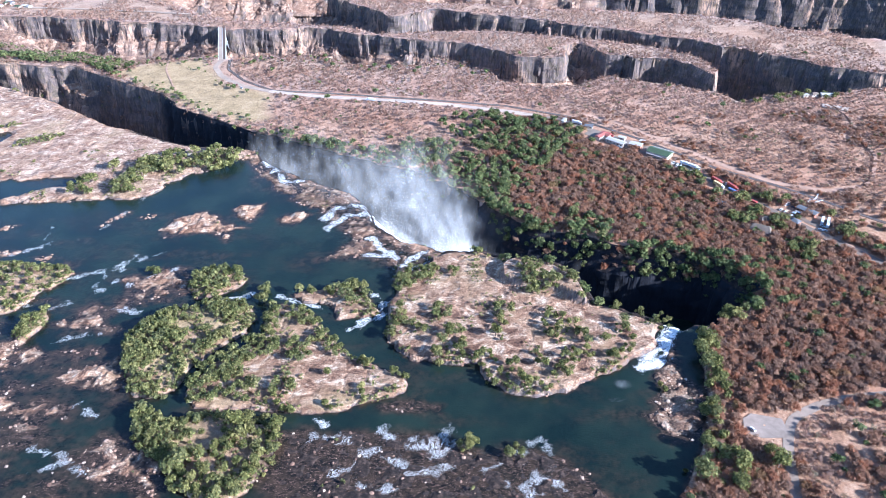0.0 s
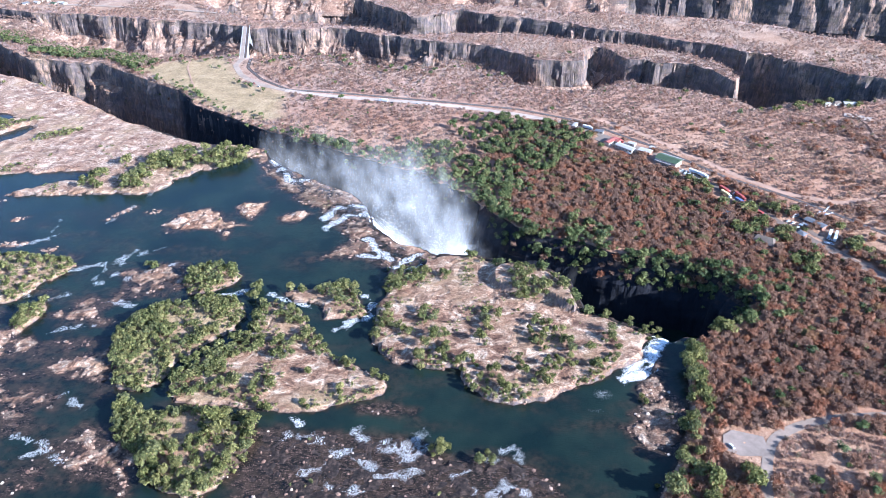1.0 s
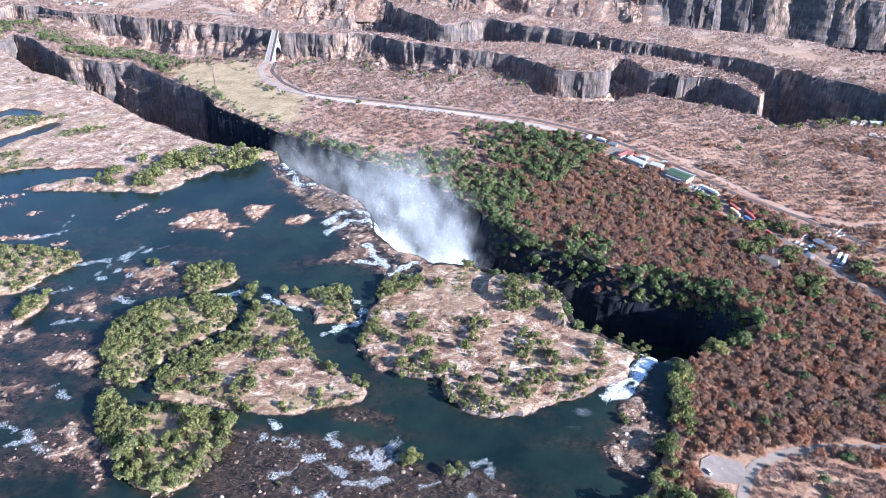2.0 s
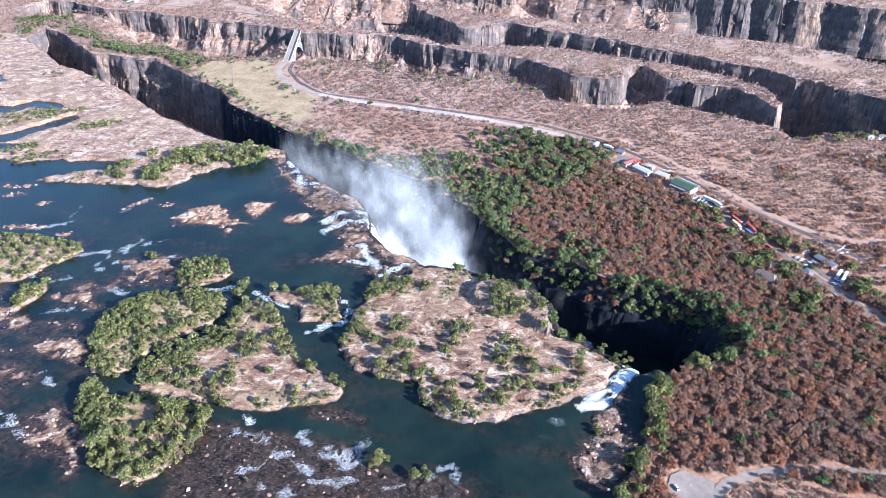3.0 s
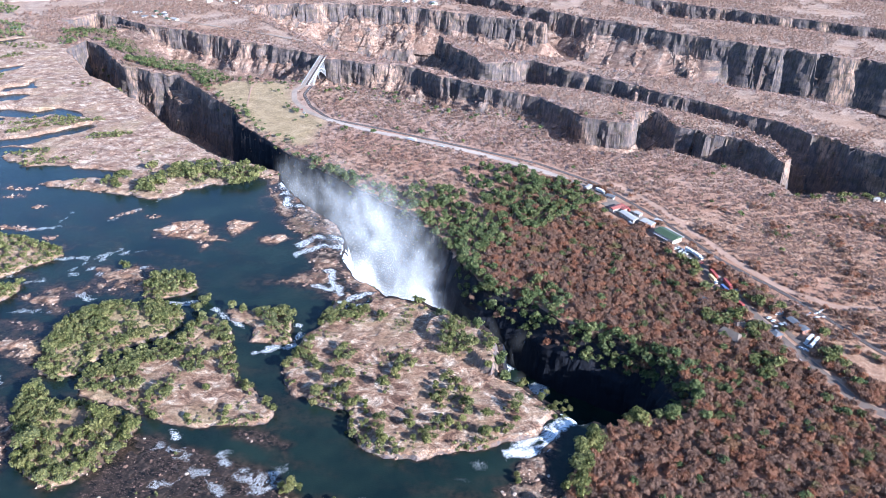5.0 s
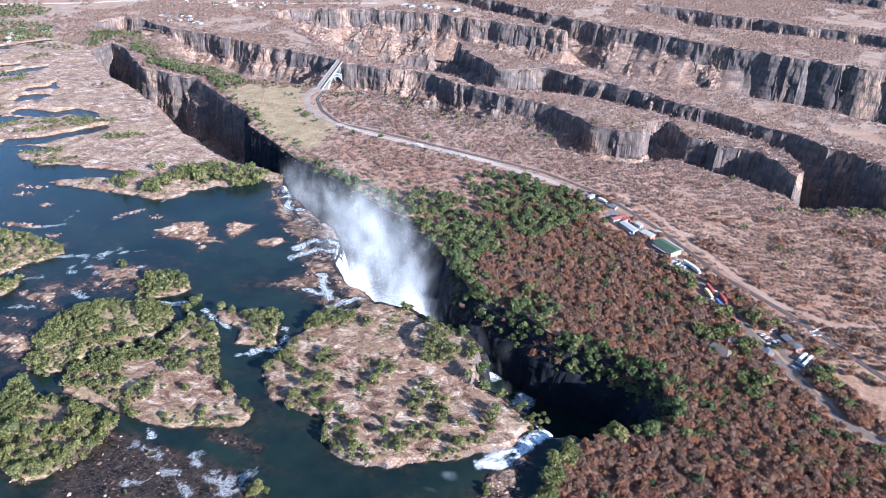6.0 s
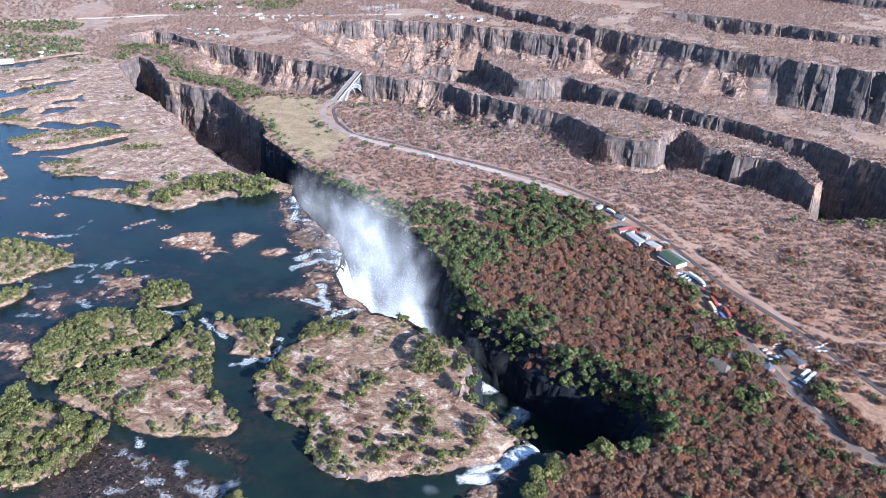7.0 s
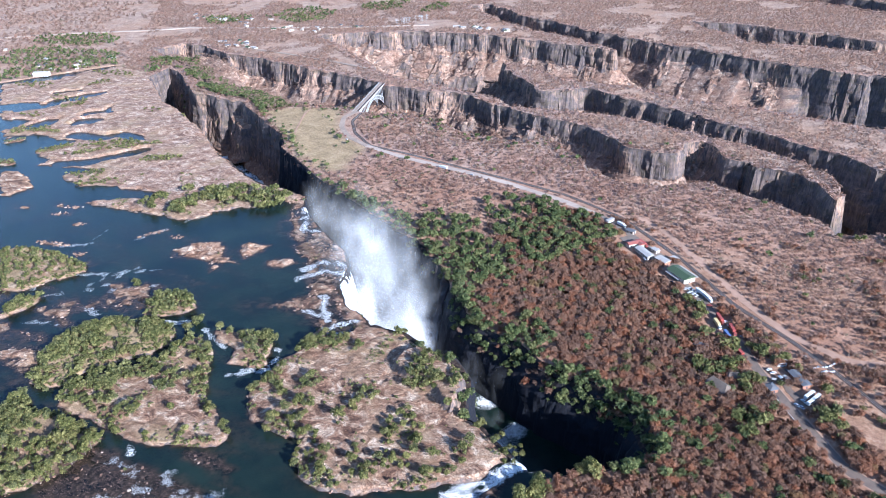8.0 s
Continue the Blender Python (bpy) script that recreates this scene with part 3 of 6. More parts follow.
def edge_distance(x, y, outline):
    """Distance to a closed outline, minus inside."""
    best, inside = np.full(np.shape(x), 1e12), np.zeros(np.shape(x), bool)
    for (ax, ay), (bx, by) in zip(outline, outline[1:] + outline[:1]):
        ex, ey = bx - ax, by - ay
        s = np.clip(((x - ax) * ex + (y - ay) * ey) / (ex * ex + ey * ey + 1e-9), 0, 1)
        best = np.minimum(best, (x - ax - s * ex) ** 2 + (y - ay - s * ey) ** 2)
        if ay != by:
            inside ^= ((ay > y) != (by > y)) & (x < (bx - ax) * (y - ay) / (by - ay) + ax)
    d = np.sqrt(best)
    return np.where(inside, -d, d)


def line_distance(x, y, line):
    best = np.full(np.shape(x), 1e12)
    for (ax, ay), (bx, by) in zip(line, line[1:]):
        ex, ey = bx - ax, by - ay
        s = np.clip(((x - ax) * ex + (y - ay) * ey) / (ex * ex + ey * ey + 1e-9), 0, 1)
        best = np.minimum(best, (x - ax - s * ex) ** 2 + (y - ay - s * ey) ** 2)
    return np.sqrt(best)


def near_box(x, y, outline, margin, work, far=1e3):
    """Runs work(x, y) only about the outline."""
    xs, ys = [p[0] for p in outline], [p[1] for p in outline]
    k = (x > min(xs) - margin) & (x < max(xs) + margin) & (y > min(ys) - margin) & (y < max(ys) + margin)
    out = np.full(np.shape(x), far)
    if k.any():
        out[k] = work(x[k], y[k])
    return out


def smooth(v, lo, hi):
    s = np.clip((v - lo) / (hi - lo), 0, 1)
    return s * s * (3 - 2 * s)


WATER_LEVEL, GORGE_LEVEL = -2.0, -82.0
# outline, top height, wobble of the shore, roughness of the top, bare rock 0..1, grass 0..1
ISLANDS = [
    (CATARACT_ISLAND, 0.8, 3.0, 0.8, 0.85, 0.38), (LIP_ISLET, 0.1, 3.0, 0.7, 0.9, 0.3), (GREEN_ISLAND, -0.2, 4.0, 0.9, 0.1, 0.9),
    (BARE_ISLAND, 0.0, 3.5, 0.75, 0.75, 0.5), (BARE_SPIT, -1.7, 3.0, 0.9, 1.0, 0.0), (NEAR_ISLAND, -0.25, 4.0, 0.9, 0.15, 0.8),
    (ROCK_FLAT, -0.8, 4.0, 1.3, 1.0, 0.0), (ROCK_FLAT_B, -0.6, 3.0, 1.4, 1.0, 0.05), (ROCK_FLAT_C, -0.7, 3.0, 1.4, 1.0, 0.1),
    (WEST_FLATS, -0.25, 7.0, 1.0, 0.9, 0.4), (WEST_ISLAND, -0.2, 4.0, 0.8, 0.4, 0.8), (SLIM_ISLET, 0.0, 3.0, 0.8, 0.3, 0.8), (TREE_ISLET, 0.2, 3.0, 0.8, 0.3, 0.8),
    (SHOAL_A, -1.8, 6.0, 1.25, 1.0, 0.0), (SHOAL_B, -1.8, 5.0, 1.25, 1.0, 0.0), (SHOAL_C, -1.95, 6.0, 1.25, 1.0, 0.0), (RAPIDS_SHELF, -2.4, 6.0, 0.95, 1.0, 0.0),
    (CATARACT_ROCKS, -1.35, 5.0, 1.0, 1.0, 0.0), (LIP_ROCKS, -1.75, 5.0, 1.1, 1.0, 0.0), (SHOAL_D, -1.9, 6.0, 1.25, 1.0, 0.0), (SHOAL_E, -1.9, 6.0, 1.25, 1.0, 0.0), (SHOAL_F, -2.15, 6.0, 1.25, 1.0, 0.0),
    (WEST_SPIT, -0.25, 5.0, 0.9, 0.9, 0.3), (WEST_LEDGE_A, -0.9, 3.0, 1.4, 1.0, 0.0), (WEST_LEDGE_B, -0.9, 3.0, 1.4, 1.0, 0.0), (WEST_LEDGE_C, -0.9, 3.0, 1.4, 1.0, 0.0), (WEST_LEDGE_D, -1.0, 3.0, 1.4, 1.0, 0.0),
]


def gorge_distance(x, y, outline, wobble=1.0):
    d = edge_distance(x, y, outline)
    return d + wobble * (8.0 * value_noise(x, y, 62, 5, 2) + 8.5 * value_noise(x, y, 23, 8, 2) + 4.0 * value_noise(x, y, 8, 6, 2))


def first_gorge(x, y):
    return near_box(x, y, FIRST_GORGE, 30, lambda a, b: gorge_distance(a, b, FIRST_GORGE, 0.42))


def lower_gorge(x, y):
    d = near_box(x, y, LOWER_GORGES, 40, lambda a, b: gorge_distance(a, b, LOWER_GORGES, 1.0))
    for other in (FIFTH_GORGE, SIXTH_GORGE):
        d = np.minimum(d, near_box(x, y, other, 40, lambda a, b: gorge_distance(a, b, other)))
    return d


def terrain(x, y):
    """Height, and how rocky, grassy and wooded the ground is."""
    land = 0.9 * value_noise(x, y, 120, 1, 4) + 0.35 * value_noise(x, y, 9, 2, 2)
    lane = np.minimum(line_distance(x, y, ROAD), line_distance(x, y, RAILWAY))
    lane = np.minimum(lane, np.minimum(line_distance(x, y, SIDE_ROAD), line_distance(x, y, DIRT_TRACK)))
    land = land * smooth(lane, 5, 16)
    bare = smooth(-lane, -13, -4)
    river = edge_distance(x, y, RIVER) + 2.0 * value_noise(x, y, 14, 3, 2)
    reef = 0.45 * smooth(640 - y, 0, 60)
    reef = np.maximum(np.maximum(reef, smooth(-x, 150, 240) * smooth(560 - y, 0, 60)), smooth(-line_distance(x, y, LIP_FAR[10:24]), -70, -15))
    bed = -4.6 + 0.5 * value_noise(x, y, 18, 4, 3) + (1.3 + 2.6 * value_noise(0.55 * x, y, 12, 14, 4)) * reef
    h = np.where(river < 5, land + (bed - land) * smooth(-river, -5, 4), land)
    rock = smooth(-river, -7, 3)
    grass = np.zeros(np.shape(x))
    for i, (outline, top, wobble, rough, bare, green) in enumerate(ISLANDS):
        d = near_box(x, y, outline, 25, lambda a, b: edge_distance(a, b, outline) + wobble * (value_noise(a, b, 13, 20 + i, 3) + 0.55 * value_noise(a, b, 5, 170 + i, 2)))
        s = smooth(-d, -2.5, 2.5) if top > -0.3 else smooth(-d, -5, 8)
        k = s > 0
        if not k.any():
            continue
        xs, ys = x[k], y[k]
        if top < -0.3:
            # broken ledges, long across the flow, with water between
            crest = top + rough * (1.5 * value_noise(0.6 * xs + 0.2 * ys, ys, 9, 50 + i, 4) + 1.3 * value_noise(xs, ys, 4.5, 80 + i, 2) + 0.3)
        else:
            crest = top + rough * (0.8 * value_noise(xs, ys, 11, 50 + i, 4) + 0.6 * np.abs(value_noise(xs + 0.4 * ys, ys, 5, 80 + i, 2))) + 0.035 * np.minimum(-d[k], 40) + 0.25 * value_noise(xs, ys, 4.2, 190 + i, 2)
        if outline is WEST_FLATS:
            # pools stand on the flats farther up the river
            crest = crest - 0.75 * smooth(-xs, 400, 540) + 0.8 * smooth(-xs, 300, 400) * value_noise(0.4 * xs, ys, 13, 141, 2) + 2.9 * smooth(-xs, 330, 520) * value_noise(0.35 * xs + 0.25 * ys, ys, 34, 140, 4)
            crest = np.maximum(crest, -0.6 * smooth(90 - first_gorge(xs, ys), 0, 40) - 4 * (1 - smooth(90 - first_gorge(xs, ys), 0, 40)))
        h[k] = np.maximum(h[k], h[k] * (1 - s[k]) + crest * s[k])
        # gullies cut through the larger islands
        if top > -0.3:
            gully = np.abs(value_noise(xs, ys, 34, 210 + i, 3))
            h[k] -= 0.5 * smooth(-gully, -0.09, -0.02) * s[k]
        patch = value_noise(xs, ys, 22, 110 + i, 3)
        rock[k] = np.clip(bare + 0.6 * patch, 0, 1) * s[k] + rock[k] * (1 - s[k])
        grass[k] = np.clip(green - 0.9 * patch, 0, 1) * s[k] + grass[k] * (1 - s[k])
    # a wooded hump stands on the island's gorge side and ends in a small dark cliff
    hump = near_box(x, y, CATARACT_HUMP, 40, lambda a, b: line_distance(a, b, CATARACT_HUMP) + 3 * value_noise(a, b, 12, 75, 2))
    h = h + 8.5 * smooth(-hump, -19, -11) * smooth(-river, 0, 4)
    # a crest of broken rock along the lip, with chutes where the water goes over
    lip = near_box(x, y, LIP_FAR[10:22], 25, lambda a, b: line_distance(a, b, LIP_FAR[10:22]))
    k = lip < 14
    if k.any():
        a, b = x[k], y[k]
        crest = -1.8 + 1.3 * value_noise(a, b, 7, 68, 3) + 0.8 * value_noise(a, b, 4, 69, 2) - 1.6 * smooth(lip[k], 6, 14)
        h[k] = np.maximum(h[k], crest)
    k = (x > -190) & (x < 0) & (y > 490) & (y < 700)
    if k.any():
        a, b = x[k], y[k]
        chute = np.min([line_distance(a, b, l) for l in WHITE_LIP], axis=0) + 5 * value_noise(a, b, 7, 67, 3)
        h[k] = np.where(chute < 5, np.minimum(h[k], -2.7 + 0.5 * np.maximum(chute - 3.5, 0)), h[k])
    # the channel that parts the wooded island from the bare one, and pools on the far flats
    channel = near_box(x, y, ISLAND_CHANNEL[0], 30, lambda a, b: line_distance(a, b, ISLAND_CHANNEL[0]) + 1.5 * value_noise(a, b, 9, 61, 2))
    h = np.minimum(h, -4.0 + 3.0 * smooth(channel, 2.6, 5.0) + 9 * smooth(channel, 4, 9))
    flat = (x < -330) & (x > -900) & (y > 560) & (y < 1060)
    if flat.any():
        a, b = x[flat], y[flat]
        pool = np.min([line_distance(a, b, l) for l in FLAT_POOLS], axis=0) - 11 + 12 * value_noise(0.5 * a + 0.3 * b, b, 22, 62, 4)
        pool = np.maximum(pool, 70 - first_gorge(a, b))
        h[flat] = np.minimum(h[flat], -3.6 + 3.4 * smooth(pool, -2, 3) + 6 * smooth(pool, 2, 8))
        strip = np.min([line_distance(a, b, l) for l in FLAT_GREEN], axis=0) - 6 + 8 * value_noise(0.5 * a + 0.3 * b, b, 22, 63, 3)
        grass[flat] = np.maximum(grass[flat], smooth(-strip, -5, 3))
        h[flat] = np.maximum(h[flat], -1.0 - 5 * smooth(strip, -1, 5))
        grass[flat] = np.maximum(grass[flat], 0.7 * smooth(value_noise(0.5 * a + 0.3 * b, b, 48, 83, 4), 0.1, 0.4) * smooth(-a, 380, 480))
    meadow = near_box(x, y, MEADOW, 30, lambda a, b: edge_distance(a, b, MEADOW) + 10 * value_noise(a, b, 30, 7, 3))
    grass = np.maximum(grass, smooth(-meadow, -14, 10))
    forest = near_box(x, y, RAIN_FOREST, 30, lambda a, b: edge_distance(a, b, RAIN_FOREST))
    wood = np.maximum(smooth(-forest, -12, 6), smooth(x - 0.25 * (700 - y), 60, 110) * smooth(720 - y, 0, 60) * smooth(river, 0, 6) * smooth(x * 0.6 + 560 - y, -40, 60))
    # gorges: a sheer upper wall, a broken ledge, a talus foot and a level floor
    g1, g2 = first_gorge(x, y), lower_gorge(x, y)
    ledge = value_noise(x, y, 40, 9, 2)
    s = np.maximum(-g1, 0)
    drop1 = np.interp(s, [0, 1.5, 4.5, 8, 11, 18, 26], [0, 5, 34, 44, 68, 77, 84])
    # the rim opposite the near cataract is a wooded slope above its cliff
    slope = np.interp(s, [0, 6, 13, 16, 19, 26, 36], [0, 7, 20, 40, 62, 76, 84])
    east = smooth(line_distance(x, y, LIP_FAR[16:] + LIP_NEAR) - line_distance(x, y, RIM_EAST), -4, 12) * smooth(x, 10, 60)
    drop1 = drop1 * (1 - east) + slope * east
    s = np.maximum(-g2 + 2 * ledge, 0) * (g2 < 0)
    sheer = np.interp(s, [0, 1.5, 4, 12, 48, 60], [0, 5, 34, 42, 76, 96])
    broken = np.interp(s, [0, 3, 6, 12, 62, 72], [0, 8, 24, 30, 76, 96])
    mixed = smooth(value_noise(x, y, 95, 12, 2), -0.15, 0.25)
    drop2 = sheer * (1 - mixed) + broken * mixed + (7 * value_noise(x, y, 26, 13, 2) + 6 * value_noise(x, y, 9, 15, 2)) * smooth(s, 1, 8)
    deep = smooth(x, 240, 320)
    drop2 = drop2 * (1 - deep) + np.interp(s, [0, 1.5, 4, 12, 18], [0, 6, 40, 88, 100]) * deep
    knife = smooth(-line_distance(x, y, BRIDGE_RIM[:6]), -92, -76)
    drop2 = drop2 * (1 - knife) + np.minimum(drop2, 0.32 * s + 1.4 * np.maximum(s - 72, 0)) * knife
    # the dividing wall is a blade: its back falls away as a wooded slope
    h = np.where(g1 < 0, np.minimum(h, 0.3 * h) - drop1, np.where(g2 < 0, h - drop2, h))
    gorge = np.minimum(g1, g2)
    rock = np.maximum(rock * (gorge > 0), smooth(-gorge, 0, 6) * 0.7)
    grass = grass * smooth(gorge, -4, 4)
    grass = np.maximum(grass, 0.3 * smooth(y, 860, 1000) * smooth(gorge, 2, 14))
    # ground rises slightly towards the far hills
    h = h + 60 * smooth(y, 2300, 4300)
    wood = np.maximum(wood, smooth(x, 10, 60) * (g1 < 14) * (g1 > -16) * (y > 470))
    wood = np.maximum(wood, knife * (g2 < -3))
    wood = wood * ((gorge > -30) | (knife > 0.5)) * (1 - bare)
    return h, rock, grass, wood, gorge, river


def spaced(*runs):
    """Grid lines: (start, end, step) runs, and steps that grow outside them."""
    out = [runs[0][0]]
    for a, b, step in runs:
        out += list(np.linspace(a, b, max(1, round((b - a) / step)) + 1)[1:])
    return out


def grown(start, step, end):
    out, v = [], start
    sign = 1 if end > start else -1
    while sign * (end - v) > 0:
        step *= 1.16
        v += sign * step
        out.append(v)
    return out


def thin(a, n):
    """Every n-th line of a grid."""
    return a[::n, ::n]


def grid_mesh(name, gx, gy, z, keep=None):
    """A mesh over a grid of points (2D arrays), with the cells in keep."""
    ny, nx = gx.shape
    idx = np.arange(nx * ny).reshape(ny, nx)
    quads = np.stack([idx[:-1, :-1], idx[:-1, 1:], idx[1:, 1:], idx[1:, :-1]], -1).reshape(-1, 4)
    if keep is not None:
        quads = quads[keep.reshape(-1)]
    used, inverse = np.unique(quads, return_inverse=True)
    co = np.stack([gx, gy, z], -1).reshape(-1, 3)[used]
    return quad_mesh(name, co, inverse.reshape(-1, 4)), used


def quad_mesh(name, co, quads):
    me = bpy.data.meshes.new(name)
    sides = quads.shape[1]
    me.vertices.add(len(co))
    me.vertices.foreach_set("co", np.ascontiguousarray(co, np.float32).ravel())
    me.loops.add(quads.size)
    me.loops.foreach_set("vertex_index", np.ascontiguousarray(quads, np.int32).ravel())
    me.polygons.add(len(quads))
    me.polygons.foreach_set("loop_start", np.arange(0, quads.size, sides, dtype=np.int32))
    me.polygons.foreach_set("use_smooth", np.zeros(len(quads), bool))
    me.update(calc_edges=True)
    me.validate()
    return me


def give(me, name, values):
    a = me.attributes.new(name, "FLOAT", "POINT")
    a.data.foreach_set("value", np.ascontiguousarray(values, np.float32))


xl = grown(-1000, 5, -3500)[::-1] + spaced((-1000, -430, 5), (-430, 175, 2.0), (175, 400, 3.4), (400, 640, 6)) + grown(640, 5, 3500)
yl = grown(0, 10.0, -1500)[::-1] + spaced((0, 250, 8), (250, 560, 1.9), (560, 740, 2.6), (740, 1250, 4.0), (1250, 1800, 8)) + grown(1800, 6, 4800)
gx, gy = np.meshgrid(np.array(xl), np.array(yl))
# draw grid points near a rim onto the rim, so that it runs as one clean edge
for level in (0.0, -5.0):
    for field in (first_gorge, lower_gorge):
        d = field(gx, gy) - level
        near = np.abs(d) < 2.6
        px, py, pd = gx[near], gy[near], d[near]
        ddx, ddy = (field(px + 0.4, py) - field(px - 0.4, py)) / 0.8, (field(px, py + 0.4) - field(px, py - 0.4)) / 0.8
        q = np.maximum(ddx ** 2 + ddy ** 2, 0.5)
        limit = 1.3
        gx[near] -= np.clip(pd * ddx / q, -limit, limit)
        gy[near] -= np.clip(pd * ddy / q, -limit, limit)
gz, rock, grass, wood, gorge, river = terrain(gx, gy)
me, used = grid_mesh("ground", gx, gy, gz)
# wet: damp river rock, plus painted shade inside the first gorge
for key, values in (("haze_tint", smooth(gy, 640, 1050)), ("sand", 0.3 * smooth(-near_box(gx, gy, WEST_FLATS, 10, lambda a, b: edge_distance(a, b, WEST_FLATS)), -2, 4)), ("rock", rock), ("grass", grass), ("wood", wood), ("wet", smooth(-first_gorge(gx, gy), 0, 3) * smooth(gx, -350, -325) + np.max([share * smooth(-near_box(gx, gy, o, 20, lambda a, b: edge_distance(a, b, o) + 6 * value_noise(a, b, 14, 60, 2)), -4, 6) for o, share in ((RAPIDS_SHELF, 1.0), (SHOAL_A, 0.06), (SHOAL_B, 0.06), (SHOAL_C, 0.2), (SHOAL_D, 0.15), (SHOAL_E, 0.12), (SHOAL_F, 0.25), (LIP_ROCKS, 0.4), (CATARACT_ROCKS, 0.3))], axis=0))):
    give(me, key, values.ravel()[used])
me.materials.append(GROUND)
me.polygons.foreach_set("use_smooth", np.zeros(len(me.polygons), bool))
tagged(new("ground", me), "dry bush plateau, bare basalt flats and sheer gorge walls", "ground", kind="structure")

# ---- cliff faces ----
def rim_trace(outline, field, step, closed=True):
    """Points spread along an outline and drawn onto the rim of a gorge, with the way into it."""
    pts = []
    ends = outline[1:] + outline[:1] if closed else outline[1:]
    for (ax, ay), (bx, by) in zip(outline, ends):
        n = max(1, round(math.hypot(bx - ax, by - ay) / step))
        pts += [(ax + (bx - ax) * i / n, ay + (by - ay) * i / n) for i in range(n)]
    p = np.array(pts, float)

    def slope(q):
        ex = (field(q[:, 0] + 0.8, q[:, 1]) - field(q[:, 0] - 0.8, q[:, 1])) / 1.6
        ey = (field(q[:, 0], q[:, 1] + 0.8) - field(q[:, 0], q[:, 1] - 0.8)) / 1.6
        return np.stack([ex, ey], 1)

    for _ in range(7):
        g = slope(p)
        move = (field(p[:, 0], p[:, 1]) / np.maximum((g ** 2).sum(1), 0.4))[:, None] * g
        p -= np.clip(move, -3, 3) * 0.8
    for _ in range(2):
        p[1:-1] = (p[:-2] + 2 * p[1:-1] + p[2:]) / 4
    g = slope(p)
    for _ in range(4):
        g[1:-1] = g[:-2] + 2 * g[1:-1] + g[2:]
        g /= np.linalg.norm(g, axis=1)[:, None] + 1e-6
    return p, -g


def cliff_face(name, outline, field, depth, step, rows, profile, label, wet, closed=True, seed=0, relief=1.0):
    """A craggy wall hung from the rim: columns, ledges and hollows in real relief."""
    p, way = rim_trace(outline, field, step, closed)
    u = np.concatenate([[0], np.cumsum(np.linalg.norm(np.diff(p, axis=0), axis=1))])
    co = np.zeros((rows + 1, len(p), 3))
    top = terrain(p[:, 0] - way[:, 0] * 2.5, p[:, 1] - way[:, 1] * 2.5)[0]
    for i in range(rows + 1):
        d = depth * (i - 1) / (rows - 1)
        if i == 0:
            reach, z = np.full(len(p), -1.6), top - 0.6
        else:
            rough = smooth(np.full(len(p), float(i)), 0, 3)
            column = relief * (9.0 * np.abs(value_noise(u + 900 * seed + 0.2 * d, u * 0 + d * 0.2, 34, 31 + seed, 4)) + 4.2 * np.abs(value_noise(u - 700 * seed - 0.15 * d, u * 0 + d * 0.2, 13, 33 + seed, 3)) - 3.0)
            column = column * (1 - 0.7 * smooth(np.full(len(p), float(d)), 30, 44) * (wet < 0.5))
            shelf = 2.4 * value_noise(u * 0.5, u * 0 + d, 13, 37 + seed, 3)
            reach = profile(d, p) + 1.6 + rough * (column + shelf)
            z = top - 0.2 - d
        co[i, :, 0], co[i, :, 1], co[i, :, 2] = p[:, 0] + way[:, 0] * reach, p[:, 1] + way[:, 1] * reach, z
    me, used = grid_mesh(name, co[:, :, 0], co[:, :, 1], co[:, :, 2])
    # painted shade begins at x -350, where the wall's shadow edge lies
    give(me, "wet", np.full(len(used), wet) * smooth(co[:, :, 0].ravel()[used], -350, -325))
    give(me, "rock", np.full(len(used), 0.6))
    # level parts of the far cliffs take the same painted haze grey
    give(me, "haze_tint", np.full(len(used), 1.0 - wet))
    give(me, "grass", np.zeros(len(used)))
    give(me, "wood", np.zeros(len(used)))
    me.materials.append(GROUND)
    return tagged(new(name, me), label, "cliff", kind="structure")


def lower_profile(d, p):
    mixed = smooth(value_noise(p[:, 0], p[:, 1], 95, 12, 2), -0.15, 0.25)
    knife = smooth(-line_distance(p[:, 0], p[:, 1], BRIDGE_RIM[:6]), -30, -12)
    a = np.interp(d, [0, 5, 34, 42, 76], [0, 1.5, 4, 12, 48])
    b = np.interp(d, [0, 8, 24, 30, 76], [0, 3, 6, 12, 62])
    deep = smooth(p[:, 0], 240, 320)
    return ((a * (1 - mixed) + b * mixed) * (1 - deep) + 0.16 * d * deep) * (1 - knife) + np.interp(d, [0, 23, 74], [2, 70, 108]) * knife


def first_profile(d, p):
    east = smooth(line_distance(p[:, 0], p[:, 1], LIP_FAR[16:] + LIP_NEAR) - line_distance(p[:, 0], p[:, 1], RIM_EAST), -4, 12) * smooth(p[:, 0], 10, 60)
    a = np.interp(d, [0, 5, 34, 44, 68, 77], [0, 1.5, 4.5, 8, 11, 18])
    b = np.interp(d, [0, 7, 20, 40, 62, 76], [0, 6, 13, 16, 19, 26])
    # a broad buttress stands out from the dividing wall below a ledge
    bulge = (4 + 0.2 * d) * smooth(-np.hypot(p[:, 0] + 466, p[:, 1] - 968), -40, -24) * smooth(np.full(len(p), float(d)), 22, 28)
    return a * (1 - east) + b * east + bulge


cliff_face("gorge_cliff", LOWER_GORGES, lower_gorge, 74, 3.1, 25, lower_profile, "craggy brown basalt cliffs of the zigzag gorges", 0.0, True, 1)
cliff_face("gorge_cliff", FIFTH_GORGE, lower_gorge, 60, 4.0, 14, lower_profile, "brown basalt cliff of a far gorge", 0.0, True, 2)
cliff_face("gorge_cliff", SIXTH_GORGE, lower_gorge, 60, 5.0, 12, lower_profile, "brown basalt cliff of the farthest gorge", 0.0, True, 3)
